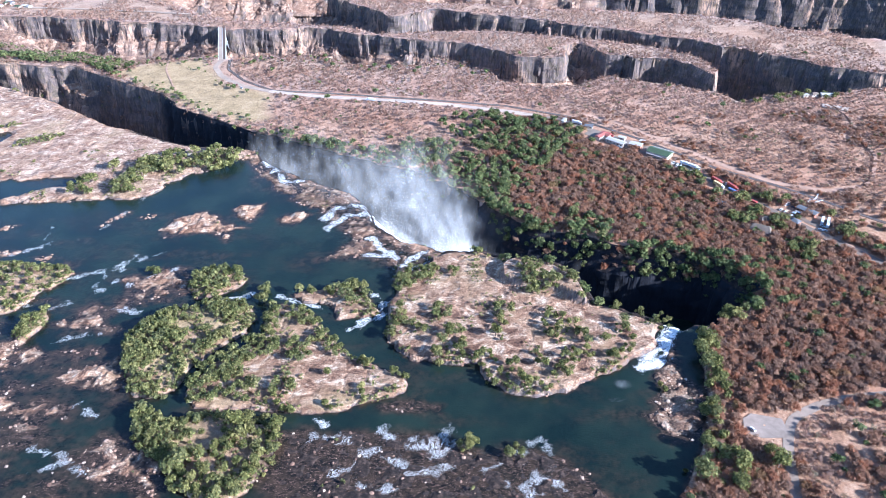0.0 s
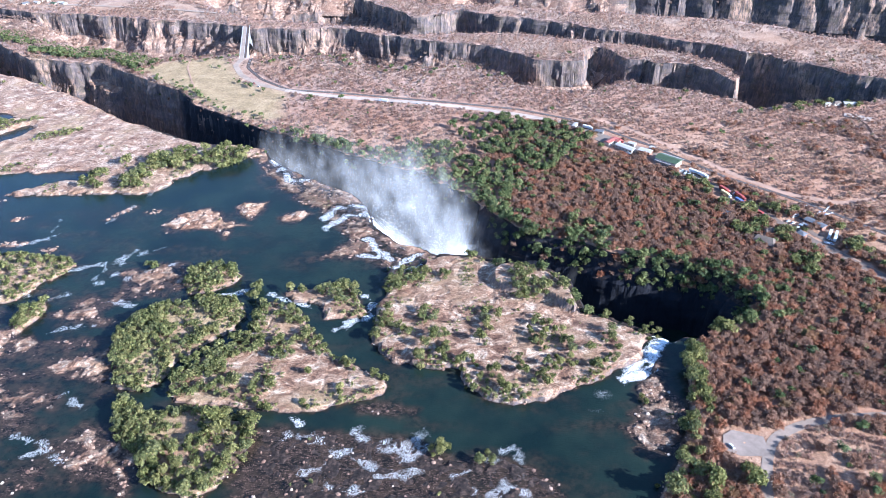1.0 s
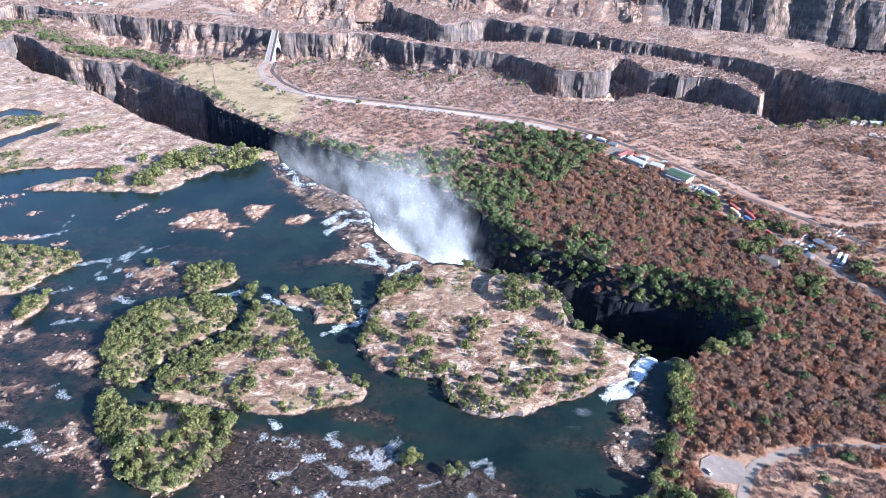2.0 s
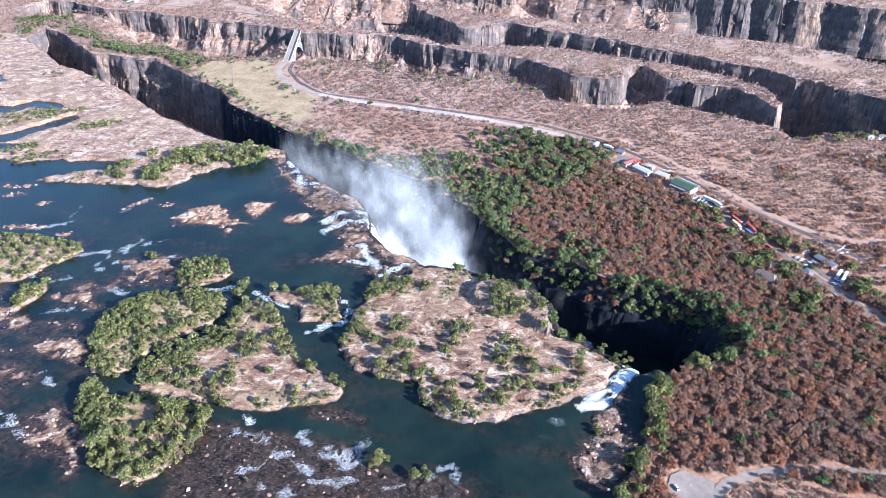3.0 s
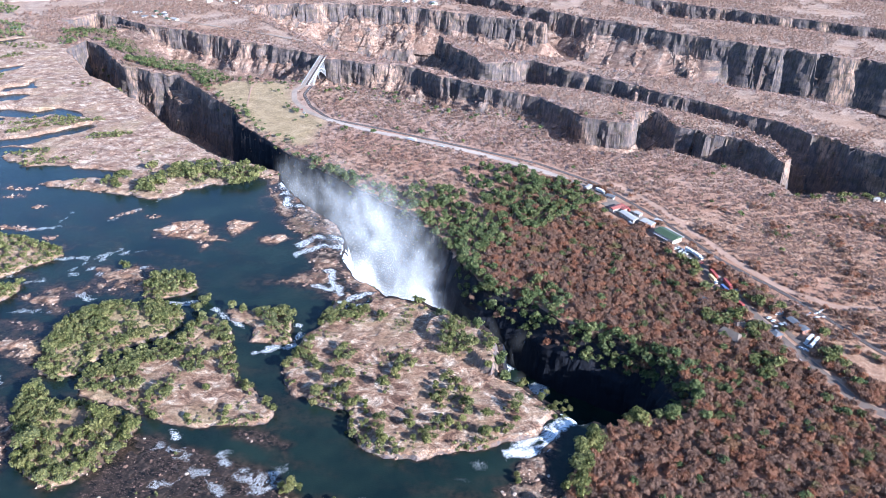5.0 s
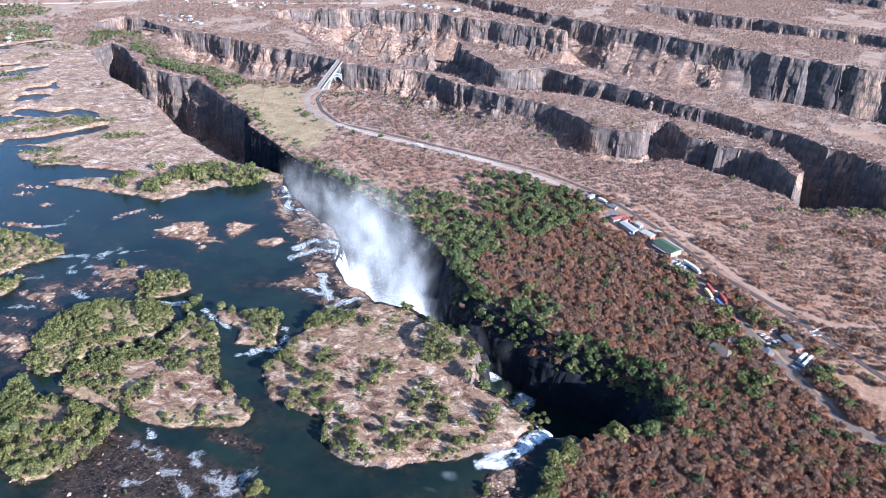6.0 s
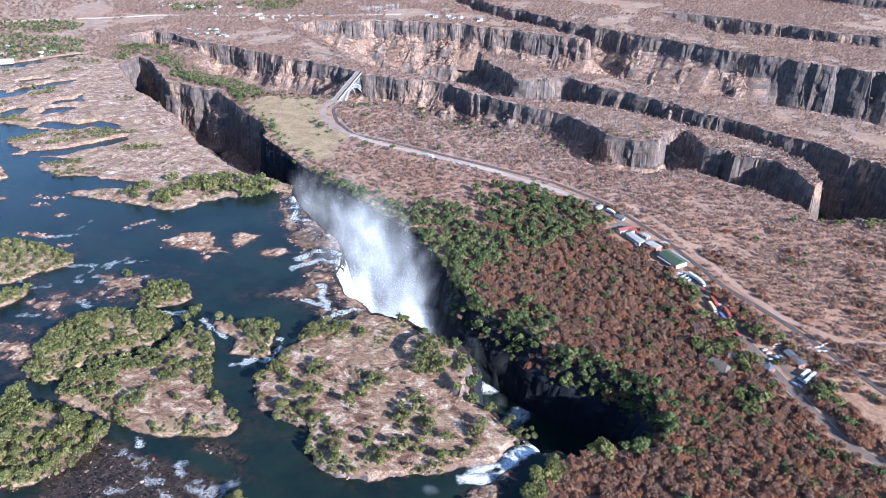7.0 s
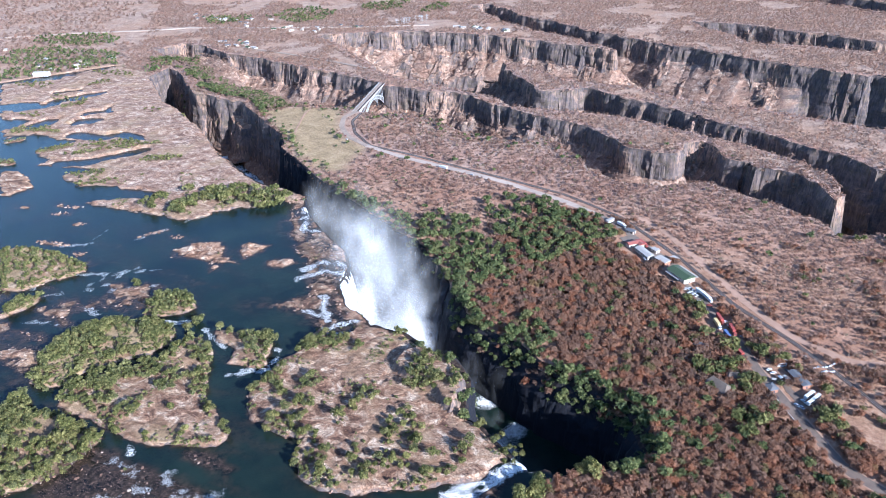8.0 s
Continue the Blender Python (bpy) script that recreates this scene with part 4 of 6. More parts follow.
cliff_face("falls_cliff", FIRST_GORGE, first_gorge, 76, 2.6, 28, first_profile, "wet basalt walls facing the falls, with shade painted in as black", 1.0, True, 4, 0.75)

# ---- water ----
# rapids: centre, half width across, half depth, strength
RAPIDS = [(20, 312, 60, 20, 0.38), (-50, 316, 50, 16, 0.38), (58, 300, 14, 16, 0.42), (-235, 352, 20, 12, 0.3), (-270, 515, 30, 10, 0.3), (-235, 540, 20, 14, 0.3), (-75, 560, 14, 40, 0.4), (-120, 620, 24, 22, 0.4), (112, 366, 13, 10, 0.48), (106, 352, 16, 6, 0.42), (156, 417, 5, 7, 1.0), (147, 405, 6, 9, 0.72), (137, 392, 8, 7, 0.62)]
foam, shallow = np.zeros(gx.shape), np.zeros(gx.shape)
for cx, cy, rx, ry, power in RAPIDS:
    foam = np.maximum(foam, power * np.exp(-((gx - cx) / rx) ** 2 - ((gy - cy) / ry) ** 2))
over = np.minimum(np.minimum(line_distance(gx, gy, LIP_FAR[16:18]), line_distance(gx, gy, LIP_FAR[19:21])), line_distance(gx, gy, LIP_FAR[11:13]) + 2)
foam = np.maximum(foam, 0.6 * smooth(-over, -7, -1))
# torn white lines where the river drops over its ledges
for lines, reach, power in ((WHITE_WEST, 6, 0.56), (WHITE_REACH, 4, 0.5), (WHITE_ISLES, 6, 0.66), (WHITE_SHELF, 9, 0.56), (WHITE_LIP, 9, 0.7), (CASCADE, 9, 0.92)):
    k = (gx > -380) & (gx < 190) & (gy > 265) & (gy < 700)
    a, b = gx[k], gy[k]
    d = np.min([line_distance(a, b, l) for l in lines], axis=0) + 6 * value_noise(a, b, 6, 64, 3)
    foam[k] = np.maximum(foam[k], power * smooth(-d, -reach, -0.4))
shallow = smooth(gz, -4.4, -2.2)
k = (gx > -445) & (gx < -240) & (gy > 510) & (gy < 625)
shallow[k] = np.maximum(shallow[k], 0.8 * smooth(-np.min([line_distance(gx[k], gy[k], l) for l in STONE_BARS], axis=0) - 5 * value_noise(gx[k], gy[k], 9, 66, 2), -9, -1))
for shelf in (RAPIDS_SHELF, SHOAL_C):
    shallow = np.maximum(shallow, smooth(-near_box(gx, gy, shelf, 20, lambda a, b: edge_distance(a, b, shelf) + 6 * value_noise(a, b, 14, 60, 2)), -4, 6))
fine = [i for i, v in enumerate(yl) if v > 262 or i % 2 == 0]
long = [i for i, v in enumerate(xl) if v > -430 or i % 2 == 0]
pick = np.ix_(fine, long)
wx, wy, wr, wg, foam, shallow = gx[pick], gy[pick], river[pick], gorge[pick], foam[pick], shallow[pick]
foam = np.maximum(foam, 0.26 * shallow * smooth(700 - wy, 0, 80))
cell = (wr < 4) & (wg > -3.5) & (wx > -2200) & (wy > -600)
wet = cell[:-1, :-1] & cell[1:, :-1] & cell[:-1, 1:] & cell[1:, 1:]
me, used = grid_mesh("river", wx, wy, np.full(wx.shape, WATER_LEVEL), wet)
give(me, "foam", foam.ravel()[used])
give(me, "shallow", shallow.ravel()[used])
me.materials.append(WATER)
tagged(new("river", me), "dark blue-green river water with white rapids", "water", kind="structure")
wx, wy, wg = thin(gx, 4), thin(gy, 4), thin(gorge, 4)
cell = (wg < -6) & (np.abs(wx) < 1000) & (wy < 2100)
wet = cell[:-1, :-1] & cell[1:, :-1] & cell[:-1, 1:] & cell[1:, 1:]
me, used = grid_mesh("gorge_water", wx, wy, np.where(wg == first_gorge(wx, wy), GORGE_LEVEL + 30 * smooth(wx, 20, 75), GORGE_LEVEL - 10), wet)
churn = 1.3 * np.exp(-(line_distance(wx, wy, [(-510, 946), (-479, 928), (-432, 899), (-385, 878)]) / 11) ** 2) + 0.75 * np.exp(-(line_distance(wx, wy, LIP_FAR[4:24]) / 22) ** 2) + 1.0 * np.exp(-(((wx - 118) / 26) ** 2 + ((wy - 470) / 24) ** 2)) + 1.2 * np.exp(-(((wx - 94) / 12) ** 2 + ((wy - 525) / 9) ** 2)) + 0.9 * np.exp(-(((wx - 128) / 9) ** 2 + ((wy - 505) / 10) ** 2))
give(me, "foam", churn.ravel()[used])
give(me, "shallow", np.zeros(len(used)))
me.materials.append(WATER)
tagged(new("gorge_water", me), "dark foaming river at the gorge bottom", "water", kind="structure")

# ---- plants ----
rng = np.random.default_rng(7)


def spray_of_cards(n, radius, tall, base, size, lumps, seed, loose=0.35):
    """Leaf clumps of a crown: small bent quads on lumpy shells. Returns points and quads."""
    r = np.random.default_rng(seed)
    k = r.integers(0, lumps, n)
    lc = r.normal(size=(lumps, 3))
    lc /= np.linalg.norm(lc, axis=1)[:, None]
    lc *= r.uniform(0.2, 0.62, lumps)[:, None]
    lc[:, 2] = lc[:, 2] * 0.8
    lr = r.uniform(0.28, 0.5, lumps)
    out = r.normal(size=(n, 3))
    out /= np.linalg.norm(out, axis=1)[:, None]
    out[:, 2] = np.where(out[:, 2] < -0.3, -out[:, 2], out[:, 2])
    c = lc[k] + out * (lr[k] * r.uniform(0.75, 1.08, n))[:, None]
    c = c * np.array([radius, radius, tall * 0.5])
    c[:, 2] += base + tall * 0.5
    nrm = out + r.normal(size=(n, 3)) * loose + np.array([0, 0, 0.2])
    nrm /= np.linalg.norm(nrm, axis=1)[:, None]
    side = np.cross(nrm, r.normal(size=(n, 3)))
    side /= np.linalg.norm(side, axis=1)[:, None]
    up = np.cross(nrm, side)
    s = (size * r.uniform(0.6, 1.3, n))[:, None]
    quad = np.stack([c - side * s - up * s * 0.6, c + side * s - up * s * 0.7 + nrm * s * 0.2, c + side * s * 0.8 + up * s, c - side * s * 0.9 + up * s * 0.8 + nrm * s * 0.25], 1)
    return quad.reshape(-1, 3), np.arange(n * 4).reshape(-1, 4)


def limb_quads(paths):
    """Tapered four-sided limbs along (points, radii)."""
    co, quads = [], []
    for pts, radii in paths:
        first = len(co)
        for p, r in zip(pts, radii):
            for a in range(4):
                co.append((p[0] + r * math.cos(a * math.pi / 2), p[1] + r * math.sin(a * math.pi / 2), p[2]))
        for i in range(len(pts) - 1):
            for a in range(4):
                q = first + 4 * i
                quads.append((q + a, q + (a + 1) % 4, q + 4 + (a + 1) % 4, q + 4 + a))
    return np.array(co, float), np.array(quads)


def trunk_of(height, radius, seed):
    r = random.Random(seed)
    fork = height * 0.38
    paths = [([(0, 0, -0.6), (r.uniform(-.2, .2), r.uniform(-.2, .2), fork * 0.5), (0, 0, fork)], [0.42, 0.32, 0.26])]
    for i in range(4):
        a = i * math.pi / 2 + r.uniform(-.5, .5)
        d = radius * r.uniform(0.4, 0.65)
        paths.append(([(0, 0, fork), (d * .5 * math.cos(a), d * .5 * math.sin(a), fork + height * .18), (d * math.cos(a), d * math.sin(a), height * r.uniform(.6, .8))], [0.2, 0.13, 0.05]))
    return limb_quads(paths)


def tree_kind(seed, height, radius, cards, size):
    """One river tree: a trunk with limbs and a lumpy crown."""
    ob = new("river_tree")
    co, quads = trunk_of(height, radius, seed)
    t = quad_mesh("trunk", co, quads)
    t.materials.append(BARK)
    co, quads = spray_of_cards(cards, radius, height * 0.94, height * 0.04, size, 16, seed, 0.5)
    c = quad_mesh("crown", co, quads)
    c.materials.append(GREEN)
    for name, data in (("trunk", t), ("crown", c)):
        new(name, data).parent = ob
    return ob


LABELS = ["round green river tree on a rocky island", "spreading green river tree above dry grass", "dense dark green riverside tree"]
kinds = []
for i in range(9):
    h = [8.5, 6.5, 9.5, 5.0, 7.5, 10.5, 4.0, 7.0, 3.0][i]
    kinds.append(tree_kind(100 + i, h, h * [0.55, 0.62, 0.5][i % 3], 420, 0.50))
    tagged(kinds[-1], LABELS[i % 3], "tree", "river trees on the islands")


def plant(groves, spacing, big):
    spots = []
    for cx, cy, rx, ry in groves:
        want = max(1, round(math.pi * rx * ry / spacing ** 2))
        for _ in range(want * 12):
            a, q = rng.uniform(0, 2 * math.pi), math.sqrt(rng.uniform(0, 1))
            x, y = cx + rx * q * math.cos(a), cy + ry * q * math.sin(a)
            if want > 0 and all((x - u) ** 2 + (y - v) ** 2 > (spacing * 0.62) ** 2 for u, v, _ in spots):
                spots.append((x, y, big))
                want -= 1
    return spots


def in_outline(outline, spacing, inset, big):
    xs, ys = [p[0] for p in outline], [p[1] for p in outline]
    spots = []
    tries = int((max(xs) - min(xs)) * (max(ys) - min(ys)) / spacing ** 2 * 9)
    for x, y in zip(rng.uniform(min(xs), max(xs), tries), rng.uniform(min(ys), max(ys), tries)):
        if edge_distance(np.array([x]), np.array([y]), outline)[0] < -inset and all((x - u) ** 2 + (y - v) ** 2 > (spacing * 0.75) ** 2 for u, v, _ in spots):
            spots.append((x, y, big))
    return spots


def gaps(places):
    """Thins a wood into clumps of mixed size with open grass between, and clears the channel."""
    a, b = np.array([p[0] for p in places]), np.array([p[1] for p in places])
    thick = value_noise(a, b, 16, 65, 3)
    return [(x, y, big * (0.6 + 0.55 * min(1, max(0, t + 0.6)))) for (x, y, big), t, c in zip(places, thick, line_distance(a, b, ISLAND_CHANNEL[0])) if t > -0.3 and c > 5.5]


spots = (plant(GROVES_MIDDLE, 5.4, 0.85) + plant(GROVES_CATARACT, 5.4, 0.8) + plant(GROVES_RAPID_SIDE, 5.4, 0.8) + plant(GROVES_SMALL, 5.6, 0.9) + plant(GROVES_WEST, 9.0, 1.3) + plant(GROVES_BANK, 7.5, 1.35) + plant(GROVES_MARKET, 6.5, 1.1) + plant(GROVES_RIM, 6.0, 0.9) + plant(GROVES_FLATS, 9.0, 0.55)
         + gaps(in_outline(GREEN_ISLAND, 5.2, -1.5, 0.88)) + gaps(in_outline(NEAR_ISLAND, 5.6, -1.0, 1.0)) + in_outline(TREE_ISLET, 7.5, 3.0, 1.1) + in_outline(SLIM_ISLET, 6.5, 1.5, 0.9)
         + in_outline(WEST_ISLAND, 10.0, 4.0, 0.8) + plant(GROVES_EDGE, 7.0, 1.2))
sx, sy = np.array([s[0] for s in spots]), np.array([s[1] for s in spots])
sz = terrain(sx, sy)[0]
order = np.argsort(np.hypot(sx - 140, sy))[:300]
single = np.zeros(len(spots), bool)
single[order] = True
first_use = set()
for i, (x, y, big) in enumerate(spots):
    if not single[i]:
        continue
    k = int(rng.integers(0, len(kinds)))
    z = max(float(sz[i]), WATER_LEVEL)
    s = big * rng.uniform(0.6, 1.25)
    m = pose(x, y, z, 0, 0, rng.uniform(0, 360))
    ob = kinds[k]
    if k in first_use:
        ob = copy_thing(kinds[k], m)
    else:
        first_use.add(k)
        ob.matrix_basis = m
    ob.scale = (s, s, s * rng.uniform(0.85, 1.15))


def thicket(name, x, y, z, scale, tints, variants, material, label, category):
    """Many plants in one mesh, each a turned and scaled copy of a variant."""
    cos, qs, ts, start = [], [], [], 0
    pick = rng.integers(0, len(variants), len(x))
    for v, (co, quads) in enumerate(variants):
        k = pick == v
        n = int(k.sum())
        if not n:
            continue
        a = rng.uniform(0, 2 * math.pi, n)
        c, s = np.cos(a)[:, None], np.sin(a)[:, None]
        sc = scale[k][:, None]
        X = (co[None, :, 0] * c - co[None, :, 1] * s) * sc + x[k][:, None]
        Y = (co[None, :, 0] * s + co[None, :, 1] * c) * sc + y[k][:, None]
        Z = co[None, :, 2] * sc + z[k][:, None]
        cos.append(np.stack([X, Y, Z], -1).reshape(-1, 3))
        qs.append((quads[None] + (np.arange(n) * len(co))[:, None, None]).reshape(-1, quads.shape[1]) + start)
        ts.append(np.repeat(tints[k], len(co)))
        start += n * len(co)
    me = quad_mesh(name, np.concatenate(cos), np.concatenate(qs))
    give(me, "tint", np.concatenate(ts))
    me.materials.append(material)
    return tagged(new(name, me), label, category, kind="stuff")


def twigs(n, height, radius, size, seed, lumps=7):
    """A leafless crown: thin slivers of twigs on lumpy shells, and a stem."""
    co, _ = spray_of_cards(n, radius, height * 0.82, height * 0.18, size, lumps, seed, 0.45)
    q = co.reshape(-1, 4, 3)
    mid = q.mean(1)
    long, wide = (q[:, 2] - q[:, 0]) * 0.75, (q[:, 1] - q[:, 3]) * 0.5
    tri = np.stack([mid - long - wide, mid - long + wide, mid + long], 1).reshape(-1, 3)
    if height < 5:
        return tri, np.arange(n * 3).reshape(-1, 3)
    tc, tq = limb_quads([([(0, 0, -0.8), (0, 0, height * 0.62)], [0.2, 0.08])])
    tt = np.concatenate([tq[:, :3], tq[:, [0, 2, 3]]])
    return np.concatenate([tri, tc]), np.concatenate([np.arange(n * 3).reshape(-1, 3), tt + n * 3])


def with_trunk(cards, height, radius, size, seed, lumps=8, base=0.15, stem=True, loose=0.35):
    co, q = spray_of_cards(cards, radius, height * (1 - base), height * base, size, lumps, seed, loose)
    if not stem:
        return co, q
    tc, tq = limb_quads([([(0, 0, -0.8), (0, 0, height * 0.6)], [0.22, 0.1])])
    return np.concatenate([co, tc]), np.concatenate([q, tq + len(co)])


def scatter(x0, x1, y0, y1, spacing):
    """A jittered grid of places."""
    xs, ys = np.meshgrid(np.arange(x0, x1, spacing), np.arange(y0, y1, spacing))
    xs, ys = xs.ravel() + rng.uniform(-.5, .5, xs.size) * spacing, ys.ravel() + rng.uniform(-.5, .5, xs.size) * spacing
    return xs, ys


CLEARINGS = [(215, 688, 24, 18), (180, 715, 24, 16), (160, 735, 16, 14), (255, 618, 12, 16), (316, 552, 13, 12), (300, 572, 12, 10), (190, 324, 16, 14), (232, 658, 14, 10)]


def open_ground(x, y):
    """How far a place is from roads, rails and yards."""
    d = np.minimum(line_distance(x, y, ROAD[:-1]) - 5.5, line_distance(x, y, RAILWAY) - 4)
    d = np.minimum(d, line_distance(x, y, SIDE_ROAD) - 3.5)
    d = np.minimum(d, line_distance(x, y, DIRT_TRACK) - 2.5)
    for cx, cy, rx, ry in CLEARINGS:
        d = np.minimum(d, (np.sqrt(((x - cx) / rx) ** 2 + ((y - cy) / ry) ** 2) - 1) * min(rx, ry))
    return d


k = ~single
variants = [with_trunk(140, 7.6, 5.0, 0.74, 150 + i, 11, 0.05, True, 0.5) for i in range(6)]
thicket("island_wood", sx[k], sy[k], np.maximum(sz[k], WATER_LEVEL), np.array([s[2] for s in spots])[k] * rng.uniform(0.7, 1.2, k.sum()), rng.uniform(0, 1, k.sum()), variants, ISLAND_GREEN, "green trees crowding the farther islands and banks", "wood")
# rain forest along the rim that faces the falls
x, y = scatter(-240, 260, 420, 800, 5.6)


def forest_edge(a, b):
    """Below nothing where the rain forest grows."""
    reach = np.interp(a, [-240, -60, 20, 120, 240], [13, 17, 24, 25, 11])
    return np.minimum(edge_distance(a, b, RAIN_FOREST), line_distance(a, b, RIM_EAST + RIM_WEST[:6]) - reach) + 26 * value_noise(a, b, 30, 40, 3)


d = forest_edge(x, y)
h, rk, gr, wd, gg, rv = terrain(x, y)
k = ((d < 2) | ((gg < 1) & (x > 30))) & ((x < 60) | (y > 600) | (value_noise(x, y, 17, 72, 2) > -0.3)) & ((value_noise(x, y, 24, 74, 3) > -0.22) | (gg < 10)) & (gg > -15) & (h > -22) & (rv > 6) & (open_ground(x, y) > 2)
px, py = scatter(30, 250, 430, 650, 4.8)
ph, _, _, _, pg, _ = terrain(px, py)
pk = (pg < 3) & (pg > -16) & (ph > -30) & (value_noise(px, py, 20, 77, 2) > -0.3)
x, y, h = np.concatenate([x[k], px[pk]]), np.concatenate([y[k], py[pk]]), np.concatenate([h[k], ph[pk]])
k = np.ones(len(x), bool)
variants = [with_trunk(150, 9.0, 5.2, 0.85, 200 + i, 14, 0.1, True, 0.5) for i in range(6)]
thicket("rain_forest", x[k], y[k], h[k], 0.3 + 0.85 * rng.uniform(0, 1, k.sum()) ** 1.2, rng.uniform(0, 1, k.sum()), variants, FOREST, "dark green rain forest kept wet by the spray", "forest")
# dry woodland on the near plateau
x, y = scatter(10, 500, 250, 780, 4.5)
h, rk, gr, wd, gg, rv = terrain(x, y)
d = forest_edge(x, y)
k = (rv > 2) & (gg > -16) & (h > -20) & ((gg > 4) | (rng.uniform(0, 1, x.size) < 0.35)) & ((d > 2) | (rng.uniform(0, 1, x.size) < 0.22) | ((x > 60) & (y < 600) & (value_noise(x, y, 17, 72, 2) < -0.2)) | (value_noise(x, y, 24, 74, 3) < -0.18)) & ((x > 110) | (x > 45 + 40 * value_noise(x, y, 30, 48, 2))) & (open_ground(x, y) > 0.3) & (line_distance(x, y, ROAD) > 4)
east = (x > np.interp(y, [240, 480, 560, 640, 700, 760], [90, 372, 318, 258, 205, 150]) + 8) & (y > 470)
k &= ~(east & ((value_noise(x, y, 26, 41, 2) < 0.25) | (rng.uniform(0, 1, x.size) < 0.45))) & ~((y < 340) & (x > 200) & (value_noise(x, y, 20, 42, 2) < 0.3))
variants = [twigs(120, 5.4, 4.7, 0.84, 300 + i, 10) for i in range(8)]
thicket("dry_woodland", x[k], y[k], h[k], rng.uniform(0.42, 1.12, k.sum()) * np.where(east[k], 0.75, 1.0), np.clip(rng.uniform(0, 1, k.sum()) ** 1.7 * 0.92 + 0.25 * value_noise(x[k], y[k], 50, 43, 2) + 0.05, 0, 1), variants, DRY, "leafless grey and rusty brown dry season woodland", "woodland")
# open scrub round the road and on the near side of the bridge gorge
x, y = scatter(-430, 560, 560, 1000, 4.3)
h, rk, gr, wd, gg, rv = terrain(x, y)
d = forest_edge(x, y)
dense = 0.32 * value_noise(x, y, 45, 44, 3) + 0.3 * rng.uniform(-1, 1, x.size) + 0.25 * (gg < 16) - 0.8 * gr
k = (rv > 4) & (gg > -4) & ((d > 2) | (value_noise(x, y, 24, 74, 3) < -0.18)) & (open_ground(x, y) > 1) & (dense > np.where((x < 70) & (y < 850), -0.12, -0.24)) & ~((x > 45) & (y < 760) & (x < np.interp(y, [560, 640, 700, 760], [318, 258, 205, 150])))
variants = [twigs(20, 2.6, 1.9, 0.66, 400 + i, 6) for i in range(8)]
px, py = scatter(190, 400, 250, 345, 3.4)
ph, _, _, _, _, prv = terrain(px, py)
pk = (prv > 3) & (open_ground(px, py) > 1) & (value_noise(px, py, 20, 42, 2) < 0.12) & (px > 190 + 0.2 * (py - 250))
x, y, h = np.concatenate([x[k], px[pk]]), np.concatenate([y[k], py[pk]]), np.concatenate([h[k], ph[pk]])
k = np.ones(len(x), bool)
thicket("open_scrub", x[k], y[k], h[k], rng.uniform(0.45, 1.25, k.sum()), rng.uniform(0, 1, k.sum()) ** 0.8 * 0.97, variants, PALE_DRY, "open leafless scrub on pinkish soil", "scrub")
# bush on the far ridges and along their rims
x, y = scatter(-1300, 760, 880, 2100, 5.4)
h, rk, gr, wd, gg, rv = terrain(x, y)
dense = value_noise(x, y, 70, 45, 3) + 0.5 * (gg < 18) + 0.6 * (edge_distance(x, y, RIDGE_FRONT + RIDGE_BACK) < 0)
k = (rv > 4) & (gg > -60) & (h > -78) & (dense > -0.2) & (np.abs(x + 100) < 500 + (y - 800) * 0.75) & ~((gg > 4) & (y < 1000) & (x > -430)) & (open_ground(x, y) > 3)
variants = [twigs(6, 3.0, 2.1, 1.1, 500 + i, 4) for i in range(8)]
thicket("far_bush", x[k], y[k], h[k] + np.where(gg[k] < -1, 3.0, 0.0), rng.uniform(0.45, 1.2, k.sum()), np.where(gg[k] > -1, rng.uniform(0, 0.9, k.sum()), rng.uniform(0, 0.45, k.sum())), variants, PALE_DRY, "grey-brown bush on the far ridges and gorge slopes", "bush")
x, y = scatter(-2300, 1300, 1000, 3000, 13.0)
h, rk, gr, wd, gg, rv = terrain(x, y)
k = (rv > 4) & (gg > 5) & ((y > 2100) | (x < -1250) | (np.abs(x + 100) > 500 + (y - 800) * 0.75)) & (value_noise(x, y, 80, 78, 3) > -0.15)
variants = [twigs(5, 4.0, 3.2, 2.0, 540 + i, 4) for i in range(6)]
thicket("plain_bush", x[k], y[k], h[k], rng.uniform(0.5, 1.3, k.sum()), rng.uniform(0, 0.95, k.sum()), variants, PALE_DRY, "sparse dry bush on the far plain", "bush")
# green trees among the dry bush
x, y = scatter(-420, 500, 270, 1000, 9.5)
h, rk, gr, wd, gg, rv = terrain(x, y)
k = (rv > 3) & (gg > -3) & (open_ground(x, y) > 3) & (edge_distance(x, y, RAIN_FOREST) > 3) & (rng.uniform(0, 1, x.size) < 0.03 * (edge_distance(x, y, MEADOW) > 0) + 0.34 * ((x > 60) & (y < 760) & (x < np.interp(y, [240, 480, 560, 640, 700, 760], [490, 372, 318, 258, 205, 150]))) * (value_noise(x, y, 40, 66, 2) > -0.2) + 0.5 * (gg < 24) * (x < 60) + 0.3 * ((edge_distance(x, y, MEADOW) < 0) & (x > -345) & (value_noise(x, y, 26, 79, 2) > 0.1)) + 0.16 * (line_distance(x, y, ROAD) < 20) + 0.16 * (np.abs(edge_distance(x, y, MEADOW)) < 9) + 0.25 * (rv < 14))
variants = [with_trunk(60, 5.8, 3.8, 0.95, 600 + i) for i in range(6)]
thicket("green_bush", x[k], y[k], h[k], 0.4 + 0.9 * rng.uniform(0, 1, k.sum()) ** 2, rng.uniform(0, 1, k.sum()), variants, FOREST, "scattered evergreen bushes in dry country", "bush")
